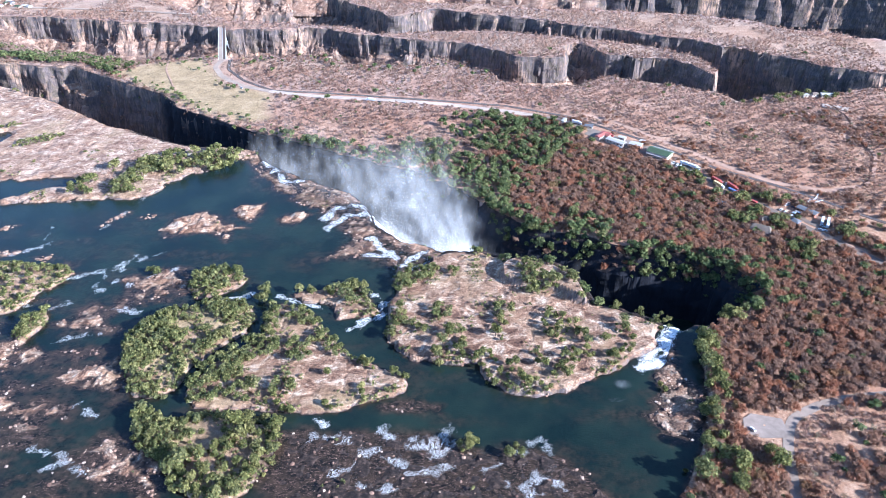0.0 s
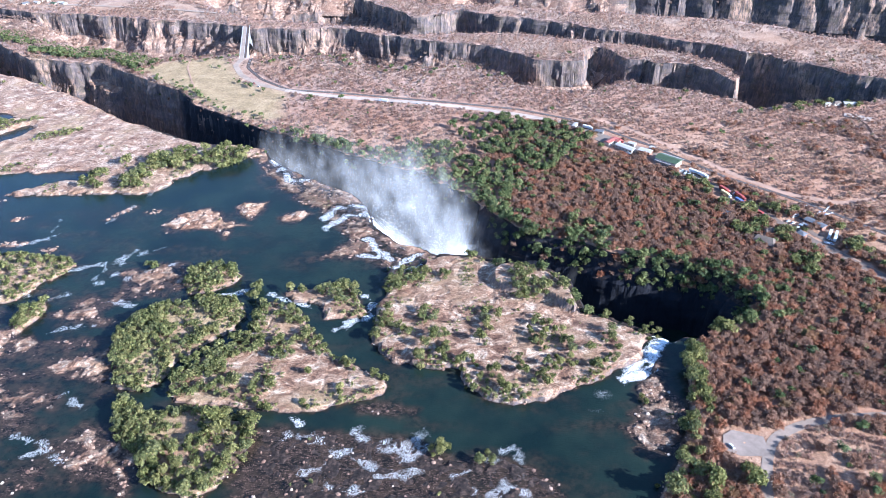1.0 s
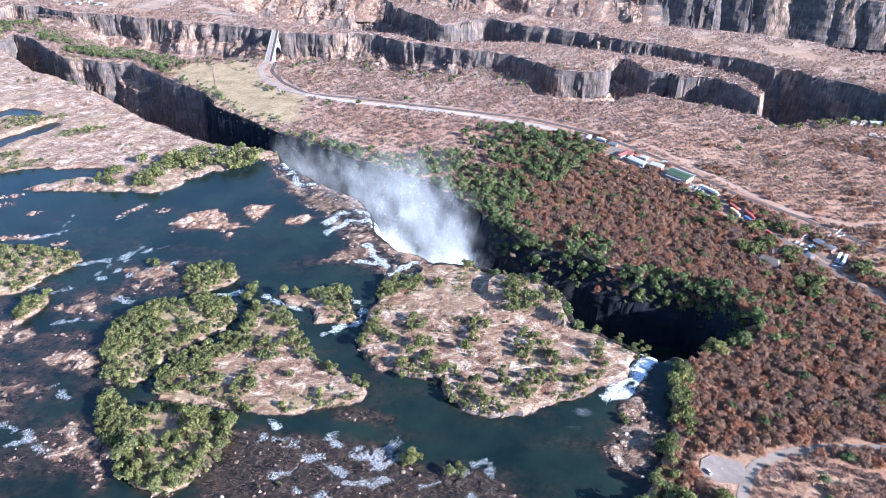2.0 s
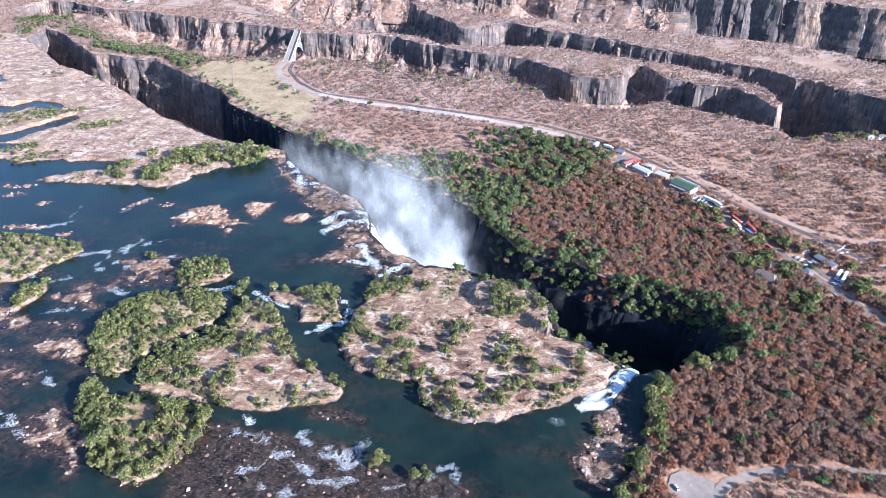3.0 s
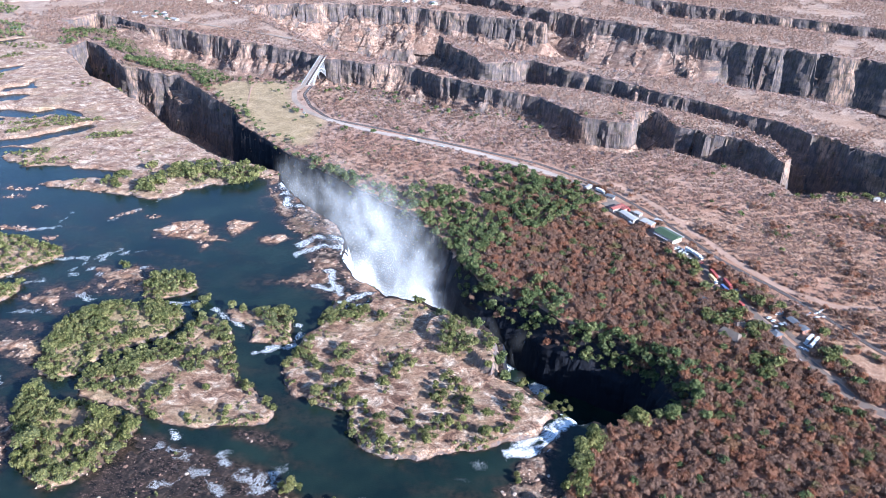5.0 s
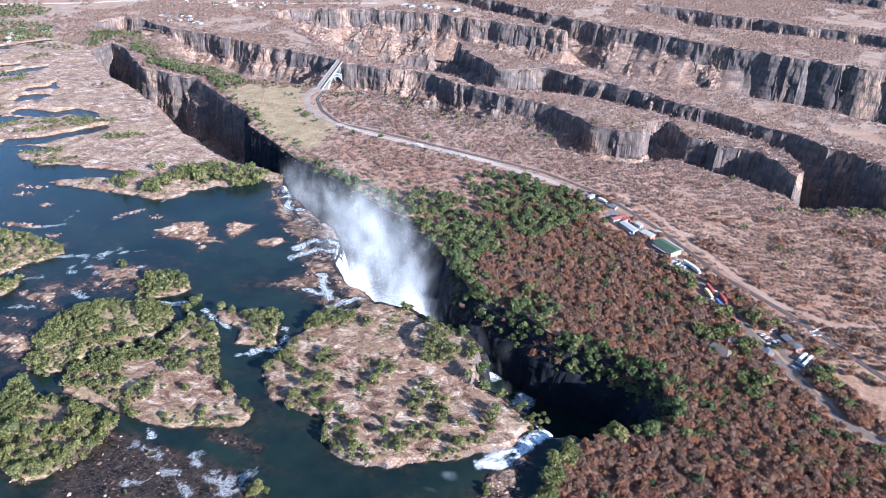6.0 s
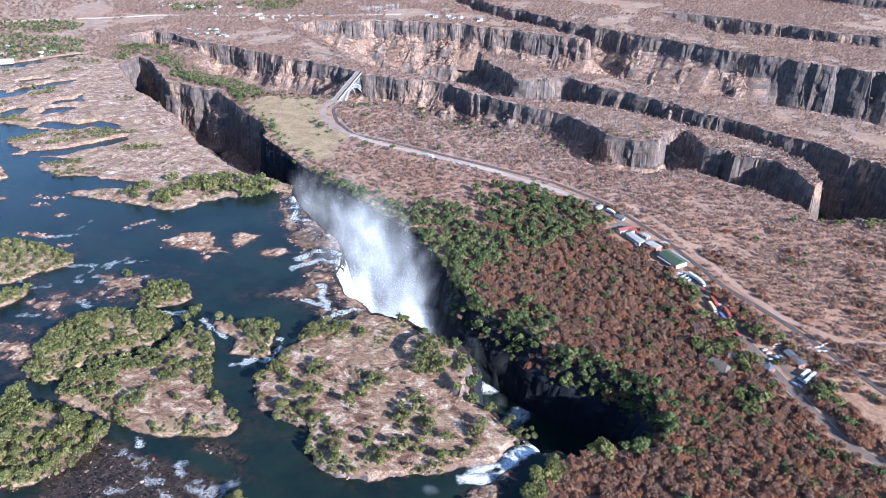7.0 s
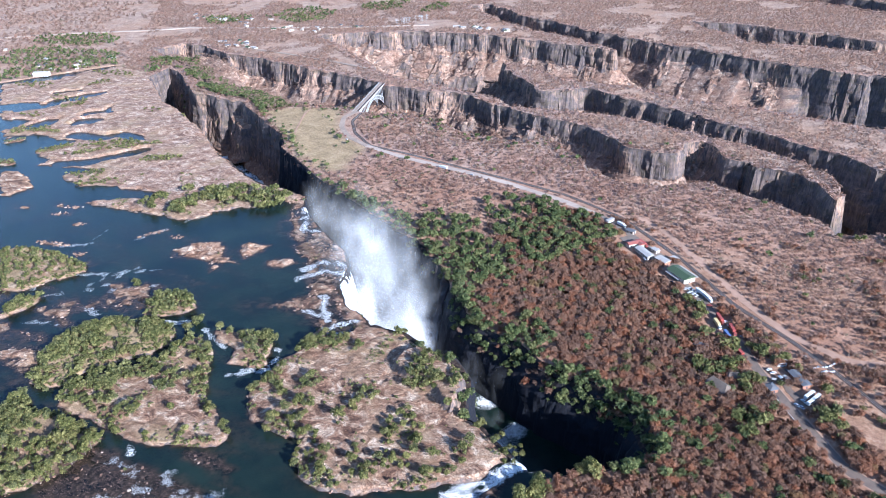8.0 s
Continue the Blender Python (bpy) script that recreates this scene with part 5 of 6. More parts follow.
# wood on the wet slope behind the dividing wall, and green town trees far off
x, y = scatter(-1500, -200, 940, 2000, 7.5)
h, rk, gr, wd, gg, rv = terrain(x, y)
k = ((edge_distance(x, y, KNIFE_WOOD) + 26 * value_noise(x, y, 40, 46, 3) < -8) | ((line_distance(x, y, BRIDGE_RIM[:6]) < 34) & (gg < -5) & (gg > -70) & (value_noise(x, y, 40, 53, 2) > -0.2))) & (h > -84)
groves = np.min([np.hypot((x - cx) / rx, (y - cy) / ry) for cx, cy, rx, ry in ((-1051, 1212, 105, 42), (-891, 1440, 62, 46), (-737, 1541, 68, 70), (-611, 1675, 58, 52), (-880, 990, 130, 60), (-741, 1123, 36, 70), (-488, 1686, 24, 60), (-1000, 1080, 150, 60))], axis=0)
town = (groves + 0.9 * value_noise(x, y, 60, 47, 3) < 0.95) & (gg > 8) & (rv > 5)
k |= town & (rng.uniform(0, 1, x.size) < 0.7)
variants = [with_trunk(10, 6.0, 4.0, 1.7, 700 + i, 8, 0.1, False) for i in range(6)]
thicket("gorge_wood", x[k], y[k], h[k], rng.uniform(0.6, 1.15, k.sum()), rng.uniform(0, 1, k.sum()), variants, FOREST, "green wood on the wet slopes and round the town", "wood")

# wood on the wet slope behind the dividing wall
x, y = scatter(-860, -380, 920, 1220, 5.2)
h, rk, gr, wd, gg, rv = terrain(x, y)
k = (line_distance(x, y, BRIDGE_RIM[:6]) + 20 * value_noise(x, y, 34, 81, 3) < 50) & (h > -88) & (value_noise(x, y, 40, 53, 2) > -0.3) & (first_gorge(x, y) > 9) & (edge_distance(x, y, MEADOW) > 4)
variants = [with_trunk(30, 7.0, 4.4, 1.2, 900 + i, 8, 0.1, False) for i in range(6)]
thicket("slope_wood", x[k], y[k], h[k], rng.uniform(0.6, 1.2, k.sum()), rng.uniform(0, 1, k.sum()), variants, FOREST, "bright green wood on the wet slope below the knife-edge wall", "wood")
# low olive scrub and tufts on the islands
x, y = scatter(-440, 170, 270, 720, 3.2)
h, rk, gr, wd, gg, rv = terrain(x, y)
k = (rv < 0) & (gg > 2) & (h > -1.4) & (gr > 0.3) & (value_noise(x, y, 12, 49, 3) > np.where(rk > 0.55, 0.22, -0.1))
variants = [with_trunk(13, 1.9, 1.5, 0.5, 800 + i, 4, 0.05, False) for i in range(6)]
thicket("island_scrub", x[k], y[k], h[k], rng.uniform(0.5, 1.3, k.sum()), rng.uniform(0, 1, k.sum()), variants, ISLAND_GREEN, "low olive scrub and dry tufts on the islands", "scrub")

# bushes and reeds along the shores of the green islands
x, y = scatter(-420, 160, 270, 540, 2.5)
edge = np.min([near_box(x, y, o, 12, lambda a, b: np.abs(edge_distance(a, b, o) + 2)) for o in (GREEN_ISLAND, NEAR_ISLAND, WEST_ISLAND, SLIM_ISLET, TREE_ISLET, BARE_ISLAND, LIP_ISLET, CATARACT_ISLAND)], axis=0)
h, rk, gr, wd, gg, rv = terrain(x, y)
lush = np.min([near_box(x, y, o, 12, lambda a, b: edge_distance(a, b, o)) for o in (GREEN_ISLAND, NEAR_ISLAND, WEST_ISLAND, SLIM_ISLET, TREE_ISLET)], axis=0) < 6
k = (edge < 3.6) & (h > -2.6) & (gg > 4) & (value_noise(x, y, 15, 76, 3) > np.where(lush, -0.35, 0.12))
variants = [with_trunk(26, 2.6, 1.9, 0.5, 820 + i, 5, 0.02, False, 0.5) for i in range(6)]
thicket("shore_scrub", x[k], y[k], np.maximum(h[k], WATER_LEVEL), rng.uniform(0.5, 1.35, k.sum()), rng.uniform(0, 1, k.sum()), variants, ISLAND_GREEN, "olive bushes and reeds along the island shores", "scrub")
# broken stones on the shoals, ledges and shores
def stone_mesh(seed):
    """One angular block of basalt."""
    bm = bmesh.new()
    bmesh.ops.create_icosphere(bm, subdivisions=1, radius=1.0)
    r = random.Random(seed)
    co = np.array([tuple(v.co * r.uniform(0.7, 1.25)) for v in bm.verts]) * np.array([1.35, 1.0, 0.48])
    tri = np.array([[v.index for v in f.verts] for f in bm.faces])
    bm.free()
    return co, tri


x, y = scatter(-440, 175, 262, 720, 2.6)
h, rk, gr, wd, gg, rv = terrain(x, y)
k = (rv < 3) & (gg > 1.5) & (h > -3.0) & (h < -0.5) & (rk > 0.4) & ((edge_distance(x, y, RAPIDS_SHELF) > 0) | (rng.uniform(0, 1, x.size) < 0.3)) & (value_noise(x, y, 11, 73, 3) + 0.6 * rng.uniform(-1, 1, x.size) > 0.02)
x, y, h = x[k], y[k], np.maximum(h[k], -2.5) + 0.1
pick_bar = np.random.default_rng(63)
for bar in STONE_BARS:
    (ax, ay), (bx, by) = bar
    count = 10 + int(0.9 * math.hypot(bx - ax, by - ay))
    u = pick_bar.uniform(0, 1, count)
    x = np.concatenate([x, ax + (bx - ax) * u + pick_bar.normal(0, 2.2, count)])
    y = np.concatenate([y, ay + (by - ay) * u + pick_bar.normal(0, 1.6, count)])
    h = np.concatenate([h, np.full(count, WATER_LEVEL + 0.05)])
size = np.concatenate([0.35 + 1.1 * rng.uniform(0, 1, k.sum()) ** 3, 0.6 + 1.5 * pick_bar.uniform(0, 1, len(x) - k.sum()) ** 2.5])
thicket("river_stones", x, y, h, size, pick_bar.uniform(0, 1, len(x)), [stone_mesh(950 + i) for i in range(8)], STONE, "broken brown basalt blocks on the river shoals", "stones")

# reeds and bushes in strips on the far flats
x, y = scatter(-900, -380, 590, 1060, 3.6)
h, rk, gr, wd, gg, rv = terrain(x, y)
strip = np.min([line_distance(x, y, l) for l in FLAT_GREEN], axis=0) - 6 + 8 * value_noise(0.5 * x + 0.3 * y, y, 22, 63, 3)
k = (strip < 0) & (h > -2) & (gg > 5)
variants = [with_trunk(9, 3.0, 2.3, 0.95, 850 + i, 4, 0.05, False) for i in range(6)]
thicket("reed_bed", x[k], y[k], h[k], rng.uniform(0.5, 1.3, k.sum()), rng.uniform(0, 1, k.sum()), variants, ISLAND_GREEN, "olive reeds and bushes in strips on the wet flats", "reeds")
# ---- falling water and spray ----
def along(line, step):
    out = []
    for (ax, ay), (bx, by) in zip(line, line[1:]):
        n = max(1, round(math.hypot(bx - ax, by - ay) / step))
        out += [(ax + (bx - ax) * i / n, ay + (by - ay) * i / n) for i in range(n)]
    return np.array(out + [line[-1]], float)


def curtain(name, lip, foot, push, label):
    """A sheet of water that bends over the lip and falls to the gorge; it has depth and torn folds."""
    p = along(lip, 1.2)
    t = np.gradient(p, axis=0)
    out = np.stack([t[:, 1], -t[:, 0]], 1) / np.linalg.norm(t, axis=1)[:, None]
    if np.mean([first_gorge(np.array([a + 9 * b]), np.array([c + 9 * d]))[0] for (a, c), (b, d) in zip(p, out)]) > 0:
        out = -out
    rows = 26
    co = np.zeros((rows, len(p), 3))
    u = np.arange(len(p)) * 1.2
    for i in range(rows):
        f = i / (rows - 1)
        reach = -2 + 2.5 * min(1, f * 6) + push * math.sqrt(max(0, f - 0.12))
        z = WATER_LEVEL - 0.6 if f < 0.12 else WATER_LEVEL - 0.6 + (foot - WATER_LEVEL) * ((f - 0.12) / 0.88) ** 1.4
        fold = (0.5 + 1.6 * f) * value_noise(u, np.full(len(u), z * 0.08 + push), 5, 70, 3)
        co[i, :, 0], co[i, :, 1], co[i, :, 2] = p[:, 0] + out[:, 0] * (reach + fold), p[:, 1] + out[:, 1] * (reach + fold), z
    me, used = grid_mesh(name, co[:, :, 0], co[:, :, 1], co[:, :, 2])
    me.polygons.foreach_set("use_smooth", np.ones(len(me.polygons), bool))
    me.materials.append(FALL)
    ob = tagged(new(name, me), label, "waterfall")
    thick = ob.modifiers.new("thickness", "SOLIDIFY")
    thick.thickness = 0.5
    return ob


curtain("waterfall", LIP_FAR[16:22], GORGE_LEVEL, 13, "broad white waterfall half hidden in its spray")
curtain("waterfall", LIP_FAR[11:13], GORGE_LEVEL, 5, "narrow white waterfall at the far lip")
curtain("waterfall", [(146, 430), (153, 425), (163, 420)], GORGE_LEVEL, 8, "steep white cataract beside the wooded island")

# spray: puffs of mist; centre, spread, number
scene.cycles.transparent_max_bounces = 256
CLOUDS = [((4, 572, -46), (14, 12, 14), 1500), ((0, 570, -14), (15, 12, 16), 430), ((-12, 570, 16), (16, 13, 16), 230), ((-26, 572, 42), (15, 13, 14), 70), ((-46, 604, 4), (18, 17, 16), 290), ((-84, 644, -4), (22, 20, 15), 260),
          ((-130, 690, -10), (24, 20, 13), 220), ((-165, 722, -16), (20, 16, 12), 160), ((52, 526, -46), (28, 16, 12), 170), ((14, 556, -38), (9, 8, 10), 1100)]
pts = np.concatenate([rng.normal(size=(n, 3)) * np.array(s) + np.array(c) for c, s, n in CLOUDS])
# the foot of the broad fall is wrapped in its own mist
skirt = along(LIP_FAR[16:22], 0.04)
skirt = np.column_stack([skirt + np.array([0.75, 0.66]) * rng.uniform(4, 26, len(skirt))[:, None], rng.uniform(-80, -16, len(skirt))])
pts = np.concatenate([pts, skirt])
puff = value_noise(pts[:, 0], pts[:, 1] - 0.3 * pts[:, 2], 26, 90, 3)
pts = pts[(pts[:, 2] > GORGE_LEVEL) & ((pts[:, 2] > 3) | (first_gorge(pts[:, 0], pts[:, 1]) < -3)) & (rng.uniform(-0.9, 0.3, len(pts)) < puff)]
n = len(pts)
# each puff is a torn sheet of droplets, lit by the low sun
f = np.array([ca * ch, sa * ch, sh]) + 0.42 * rng.normal(size=(n, 3))
u = np.cross(f, np.array([0.0, 0.0, 1.0]) + 0.3 * rng.normal(size=(n, 3)))
u /= np.linalg.norm(u, axis=1)[:, None]
w = np.cross(u, f)
w *= (1.2 / np.linalg.norm(w, axis=1))[:, None]
s = (rng.uniform(5.5, 12.5, n) * (1 + 0.006 * np.maximum(pts[:, 2] + 40, 0)))[:, None]
fan = [pts] + [pts + (u * math.cos(a) + w * math.sin(a)) * s * rng.uniform(0.75, 1.2, n)[:, None] for a in np.arange(6) * math.pi / 3]
co = np.stack(fan, 1).reshape(-1, 3)
spokes = np.array([(0, 1 + i, 1 + (i + 1) % 6) for i in range(6)])
me = quad_mesh("spray", co, (spokes[None] + (np.arange(n) * 7)[:, None, None]).reshape(-1, 3))
give(me, "veil", np.tile([0.0165, 0, 0, 0, 0, 0, 0], n))
me.materials.append(SPRAY)
tagged(new("spray", me), "white cloud of spray drifting up from the gorge", "spray", kind="stuff")

# ---- roads, railway and bridge ----
def ribbon(name, line, width, z, material, label, category, edge=0.0, seed=3):
    """A flat strip with thickness along a line, with slightly uneven edges."""
    p = along(line, 4.0)
    for _ in range(3):
        p[1:-1] = (p[:-2] + 2 * p[1:-1] + p[2:]) / 4
    t = np.gradient(p, axis=0)
    nrm = np.stack([-t[:, 1], t[:, 0]], 1) / np.linalg.norm(t, axis=1)[:, None]
    u = np.arange(len(p)) * 4.0
    w1 = width / 2 + edge * value_noise(u, u * 0, 14, seed, 3)
    w2 = width / 2 + edge * value_noise(u, u * 0 + 50, 14, seed, 3)
    a, b = p + nrm * w1[:, None], p - nrm * w2[:, None]
    co = np.zeros((4, len(p), 3))
    for i, (q, h) in enumerate(((a, z - 1.5), (a, z), (b, z), (b, z - 1.5))):
        co[i, :, :2], co[i, :, 2] = q, h
    me, used = grid_mesh(name, co[:, :, 0], co[:, :, 1], co[:, :, 2])
    me.materials.append(material)
    return tagged(new(name, me), label, category, kind="structure")


ribbon("road", ROAD[:11], 7.0, 0.16, DARK_ASPHALT, "dark asphalt road through dry bush", "road", 0.4)
ribbon("road", ROAD[10:17], 7.5, 0.19, GREY_ASPHALT, "worn grey asphalt road past the border post", "road", 0.5)
ribbon("road", ROAD[15:22], 7.5, 0.22, PALE_ROAD, "wide pale gravelled stretch of the border road", "road", 1.2)
ribbon("road", ROAD[21:26], 7.0, 0.17, ASPHALT, "grey road bending towards the bridge", "road", 0.4)
ribbon("verge", ROAD[:13], 9.5, 0.10, DIRT, "bare reddish verge beside the road", "verge", 2.0, 5)
ribbon("side_road", SIDE_ROAD, 6.0, 0.16, plain("dusty tarmac", (0.23, 0.175, 0.135), 0.95, 0.3), "dusty tarmac lane to the river car park", "road", 0.5)
ribbon("yard", [(153, 744), (176, 722), (204, 698)], 17, 0.13, GREY_ASPHALT, "grey asphalt yard of the border post", "yard", 1.5, 8)
ribbon("yard", [(296, 582), (308, 566), (321, 545)], 16, 0.13, DARK_ASPHALT, "dark asphalt yard between market stalls", "yard", 1.5, 9)
ribbon("railway_bed", RAILWAY, 4.6, 0.14, BALLAST, "dark ballast bed of a single railway line", "railway", 0.4)
for side in (-0.72, 0.72):
    p = along(RAILWAY, 6.0)
    t = np.gradient(p, axis=0)
    q = p + np.stack([-t[:, 1], t[:, 0]], 1) / np.linalg.norm(t, axis=1)[:, None] * side
    ribbon("rail", [tuple(v) for v in q], 0.16, 0.32, STEEL, "weathered steel rail on ballast", "rail")
ribbon("dirt_track", DIRT_TRACK, 6.5, 0.12, DIRT, "pale red dirt track beside the railway", "track", 1.4)
ribbon("dirt_track", FOOT_TRACK, 3.0, 0.95, DIRT, "narrow dirt path in the open scrub", "track", 0.8)
ribbon("footpath", [(-357, 982), (-352, 955), (-340, 928), (-330, 905), (-318, 880)], 1.8, 0.6, DIRT, "trodden footpath over the dry meadow", "path", 0.5)
ribbon("dirt_track", TOWN_ROAD, 7.0, 1.2, PALE_ROAD, "pale dusty road towards the town", "track", 2.0)
ribbon("dirt_track", TOWN_LANE, 5.0, 1.2, ASPHALT, "narrow lane on the far plateau", "track", 1.0)


def part(name, bm, material, parent, label=""):
    """Links a bmesh as one mesh under a thing or a part."""
    me = bpy.data.meshes.new(name)
    bm.to_mesh(me)
    bm.free()
    me.materials.append(material)
    ob = new(name, me)
    ob.parent = parent
    return tagged(ob, label)


def box(bm, x0, x1, y0, y1, z0, z1, taper=0.0, bevel=0.0):
    """A box, narrower at its top by taper, added to a bmesh."""
    c = [bm.verts.new(v) for v in ((x0, y0, z0), (x1, y0, z0), (x1, y1, z0), (x0, y1, z0), (x0 + taper, y0 + taper, z1), (x1 - taper, y0 + taper, z1), (x1 - taper, y1 - taper, z1), (x0 + taper, y1 - taper, z1))]
    fs = [bm.faces.new([c[i] for i in q]) for q in ((3, 2, 1, 0), (4, 5, 6, 7), (0, 1, 5, 4), (1, 2, 6, 5), (2, 3, 7, 6), (3, 0, 4, 7))]
    if bevel:
        bmesh.ops.bevel(bm, geom=list({e for f in fs for e in f.edges}), offset=bevel, segments=2, affect="EDGES")
    return bm


def boxed(*a, **k):
    return box(bmesh.new(), *a, **k)


def bar(bm, a, b, r):
    """A square bar between two points, added to a bmesh."""
    a, b = Vector(a), Vector(b)
    m = Matrix.Translation((a + b) / 2) @ (b - a).to_track_quat("Z", "Y").to_matrix().to_4x4() @ Matrix.Diagonal((r, r, (b - a).length, 1))
    bmesh.ops.create_cube(bm, size=1.0, matrix=m)


def gorge_bridge(a, b):
    """A steel arch bridge: deck, kerbs, railings, two arch ribs with posts and braces, abutments."""
    ax, ay = a
    bx, by = b
    length = math.hypot(bx - ax, by - ay)
    ob = new("arch_bridge")
    ob.matrix_basis = pose(ax, ay, 0.25, 0, 0, math.degrees(math.atan2(by - ay, bx - ax)))
    part("deck", boxed(-8, length + 8, -5.2, 5.2, -1.3, 0.0), CONCRETE, ob, "pale deck with road and rail")
    part("roadway", boxed(-8, length + 8, -0.6, 4.2, 0.0, 0.10), ASPHALT, ob, "narrow asphalt lane")
    part("track_bed", boxed(-8, length + 8, -4.4, -1.2, 0.0, 0.14), BALLAST, ob, "dark railway bed")
    for side in (-5.0, 5.0):
        rail = part("railing", boxed(-8, length + 8, side - 0.08, side + 0.08, 1.0, 1.14), GREY_STEEL, ob)
        for i in range(int(length / 4) + 4):
            part("railing_post", boxed(-8 + 4 * i - 0.06, -8 + 4 * i + 0.06, side - 0.06, side + 0.06, 0.0, 1.0), GREY_STEEL, rail)
    panels = 20
    rise = 30.0
    for side in (-4.2, 4.2):
        upper, lower = bmesh.new(), bmesh.new()
        top, low = [], []
        for i in range(panels + 1):
            f = i / panels
            q = 1 - (2 * f - 1) ** 2
            top.append((length * f, side * (1.0 + 0.5 * (1 - q)), -rise * (1 - q) * 0.72 - 3.0))
            low.append((length * f, side * (1.0 + 0.6 * (1 - q)), -rise * (1 - q) - 6.5))
        for i in range(panels):
            bar(upper, top[i], top[i + 1], 0.9)
            bar(lower, low[i], low[i + 1], 0.9)
            brace = bmesh.new()
            bar(brace, top[i], low[i + 1], 0.4)
            part("brace", brace, GREY_STEEL, ob)
        for i in range(panels + 1):
            post = bmesh.new()
            bar(post, low[i], (top[i][0], side, -1.2), 0.55)
            part("post", post, GREY_STEEL, ob)
        part("upper_chord", upper, GREY_STEEL, ob, "silver steel arch chord")
        part("lower_chord", lower, GREY_STEEL, ob, "silver steel arch chord")
    for x0, x1 in ((-10, 1), (length - 1, length + 10)):
        part("abutment", boxed(x0, x1, -6, 6, -12, -1.2), CONCRETE, ob, "stone abutment at the gorge rim")
    return tagged(ob, "silver steel arch bridge with road and railway deck", "bridge")


gorge_bridge((-290, 998), (-319, 1122))

# ---- car park beside the river ----
bm = bmesh.new()
rim = [bm.verts.new((x, y, 0.2)) for x, y in CAR_PARK]
face = bm.faces.new(rim)
if face.normal.z < 0:
    face.normal_flip()
low = bmesh.ops.extrude_face_region(bm, geom=[face])
for v in low["geom"]:
    if isinstance(v, bmesh.types.BMVert):
        v.co.z -= 1.2
me = bpy.data.meshes.new("car_park")
bm.to_mesh(me)
bm.free()
me.materials.append(plain("dusty grey tarmac", (0.225, 0.175, 0.14), 0.95, 0.25))
tagged(new("car_park", me), "dusty grey tarmac car park by the river bank", "car park", kind="structure")


# low wall beside the road, a loop of dirt round the yard and a crossing of white stones
ribbon("boundary_wall", [(286, 564), (296, 548), (307, 531), (321, 510)], 0.5, 0.9, CONCRETE, "low pale boundary wall beside the dark road", "wall", 0.0)
ribbon("dirt_track", [(322, 556), (331, 551), (336, 542), (330, 531), (321, 529)], 4.0, 0.11, DIRT, "looping dirt drive round the market yard", "track", 0.8)


def stone_kind():
    """One knobbly stone block, painted white."""
    bm = bmesh.new()
    bmesh.ops.create_icosphere(bm, subdivisions=1, radius=0.7)
    r = random.Random(5)
    for v in bm.verts:
        v.co *= r.uniform(0.8, 1.15)
        v.co.x *= 1.5
        v.co.z = max(v.co.z * 0.8, -0.3)
    me = bpy.data.meshes.new("stone_block")
    bm.to_mesh(me)
    bm.free()
    me.materials.append(WHITE_PAINT)
    return tagged(new("stone_block", me), "white painted stone at the dirt crossing", "stone", "white stones at the crossing")


stone = stone_kind()
for i in range(22):
    u = i / 21
    x, y = (320 + 18 * u, 587 + 15 * u + 1.5 * math.sin(9 * u)) if i % 3 else (325 + 9 * u, 584 + 7 * u + 1.2 * math.sin(5 * u))
    m = pose(x, y, 0.35, 0, 0, 40 + 47 * i % 80)
    if i == 0:
        stone.matrix_basis = m
    else:
        copy_thing(stone, m)
# ---- buildings and vehicles ----
def gable(bm, x0, x1, y0, y1, z0, z1, hip=0.0, thick=0.25):
    """A pitched roof with its ridge along x; hip draws the ridge's ends in."""
    ym = (y0 + y1) / 2
    for dz in (0.0,):
        v = [bm.verts.new(p) for p in ((x0, y0, z0), (x1, y0, z0), (x1, y1, z0), (x0, y1, z0), (x0 + hip, ym, z1), (x1 - hip, ym, z1),
                                        (x0, y0, z0 - thick), (x1, y0, z0 - thick), (x1, y1, z0 - thick), (x0, y1, z0 - thick))]
        for q in ((0, 1, 5, 4), (2, 3, 4, 5), (3, 0, 4), (1, 2, 5), (6, 7, 1, 0), (7, 8, 2, 1), (8, 9, 3, 2), (9, 6, 0, 3), (9, 8, 7, 6)):
            bm.faces.new([v[i] for i in q])
    return bm


def building(name, x, y, yaw, length, width, tall, roof_z, wall, roof, label, category="building", hip=0.0, openings=4, z=0.1):
    ob = new(name)
    ob.matrix_basis = pose(x, y, z, 0, 0, yaw)
    part("wall", boxed(-length / 2, length / 2, -width / 2, width / 2, -1.0, tall), wall, ob)
    part("roof", gable(bmesh.new(), -length / 2 - 0.5, length / 2 + 0.5, -width / 2 - 0.6, width / 2 + 0.6, tall + 0.25, roof_z, hip), roof, ob)
    for i in range(openings):
        cx = -length / 2 + (i + 0.5) * length / openings
        for side in (-1, 1):
            y0 = side * width / 2
            part("window", boxed(cx - 0.7, cx + 0.7, y0 - 0.05, y0 + 0.05, 1.0, 2.2), GLASS, ob)
    part("door", boxed(length / 2 - 0.04, length / 2 + 0.06, -0.6, 0.6, 0.0, 2.1), DARK_PAINT, ob)
    return tagged(ob, label, category)


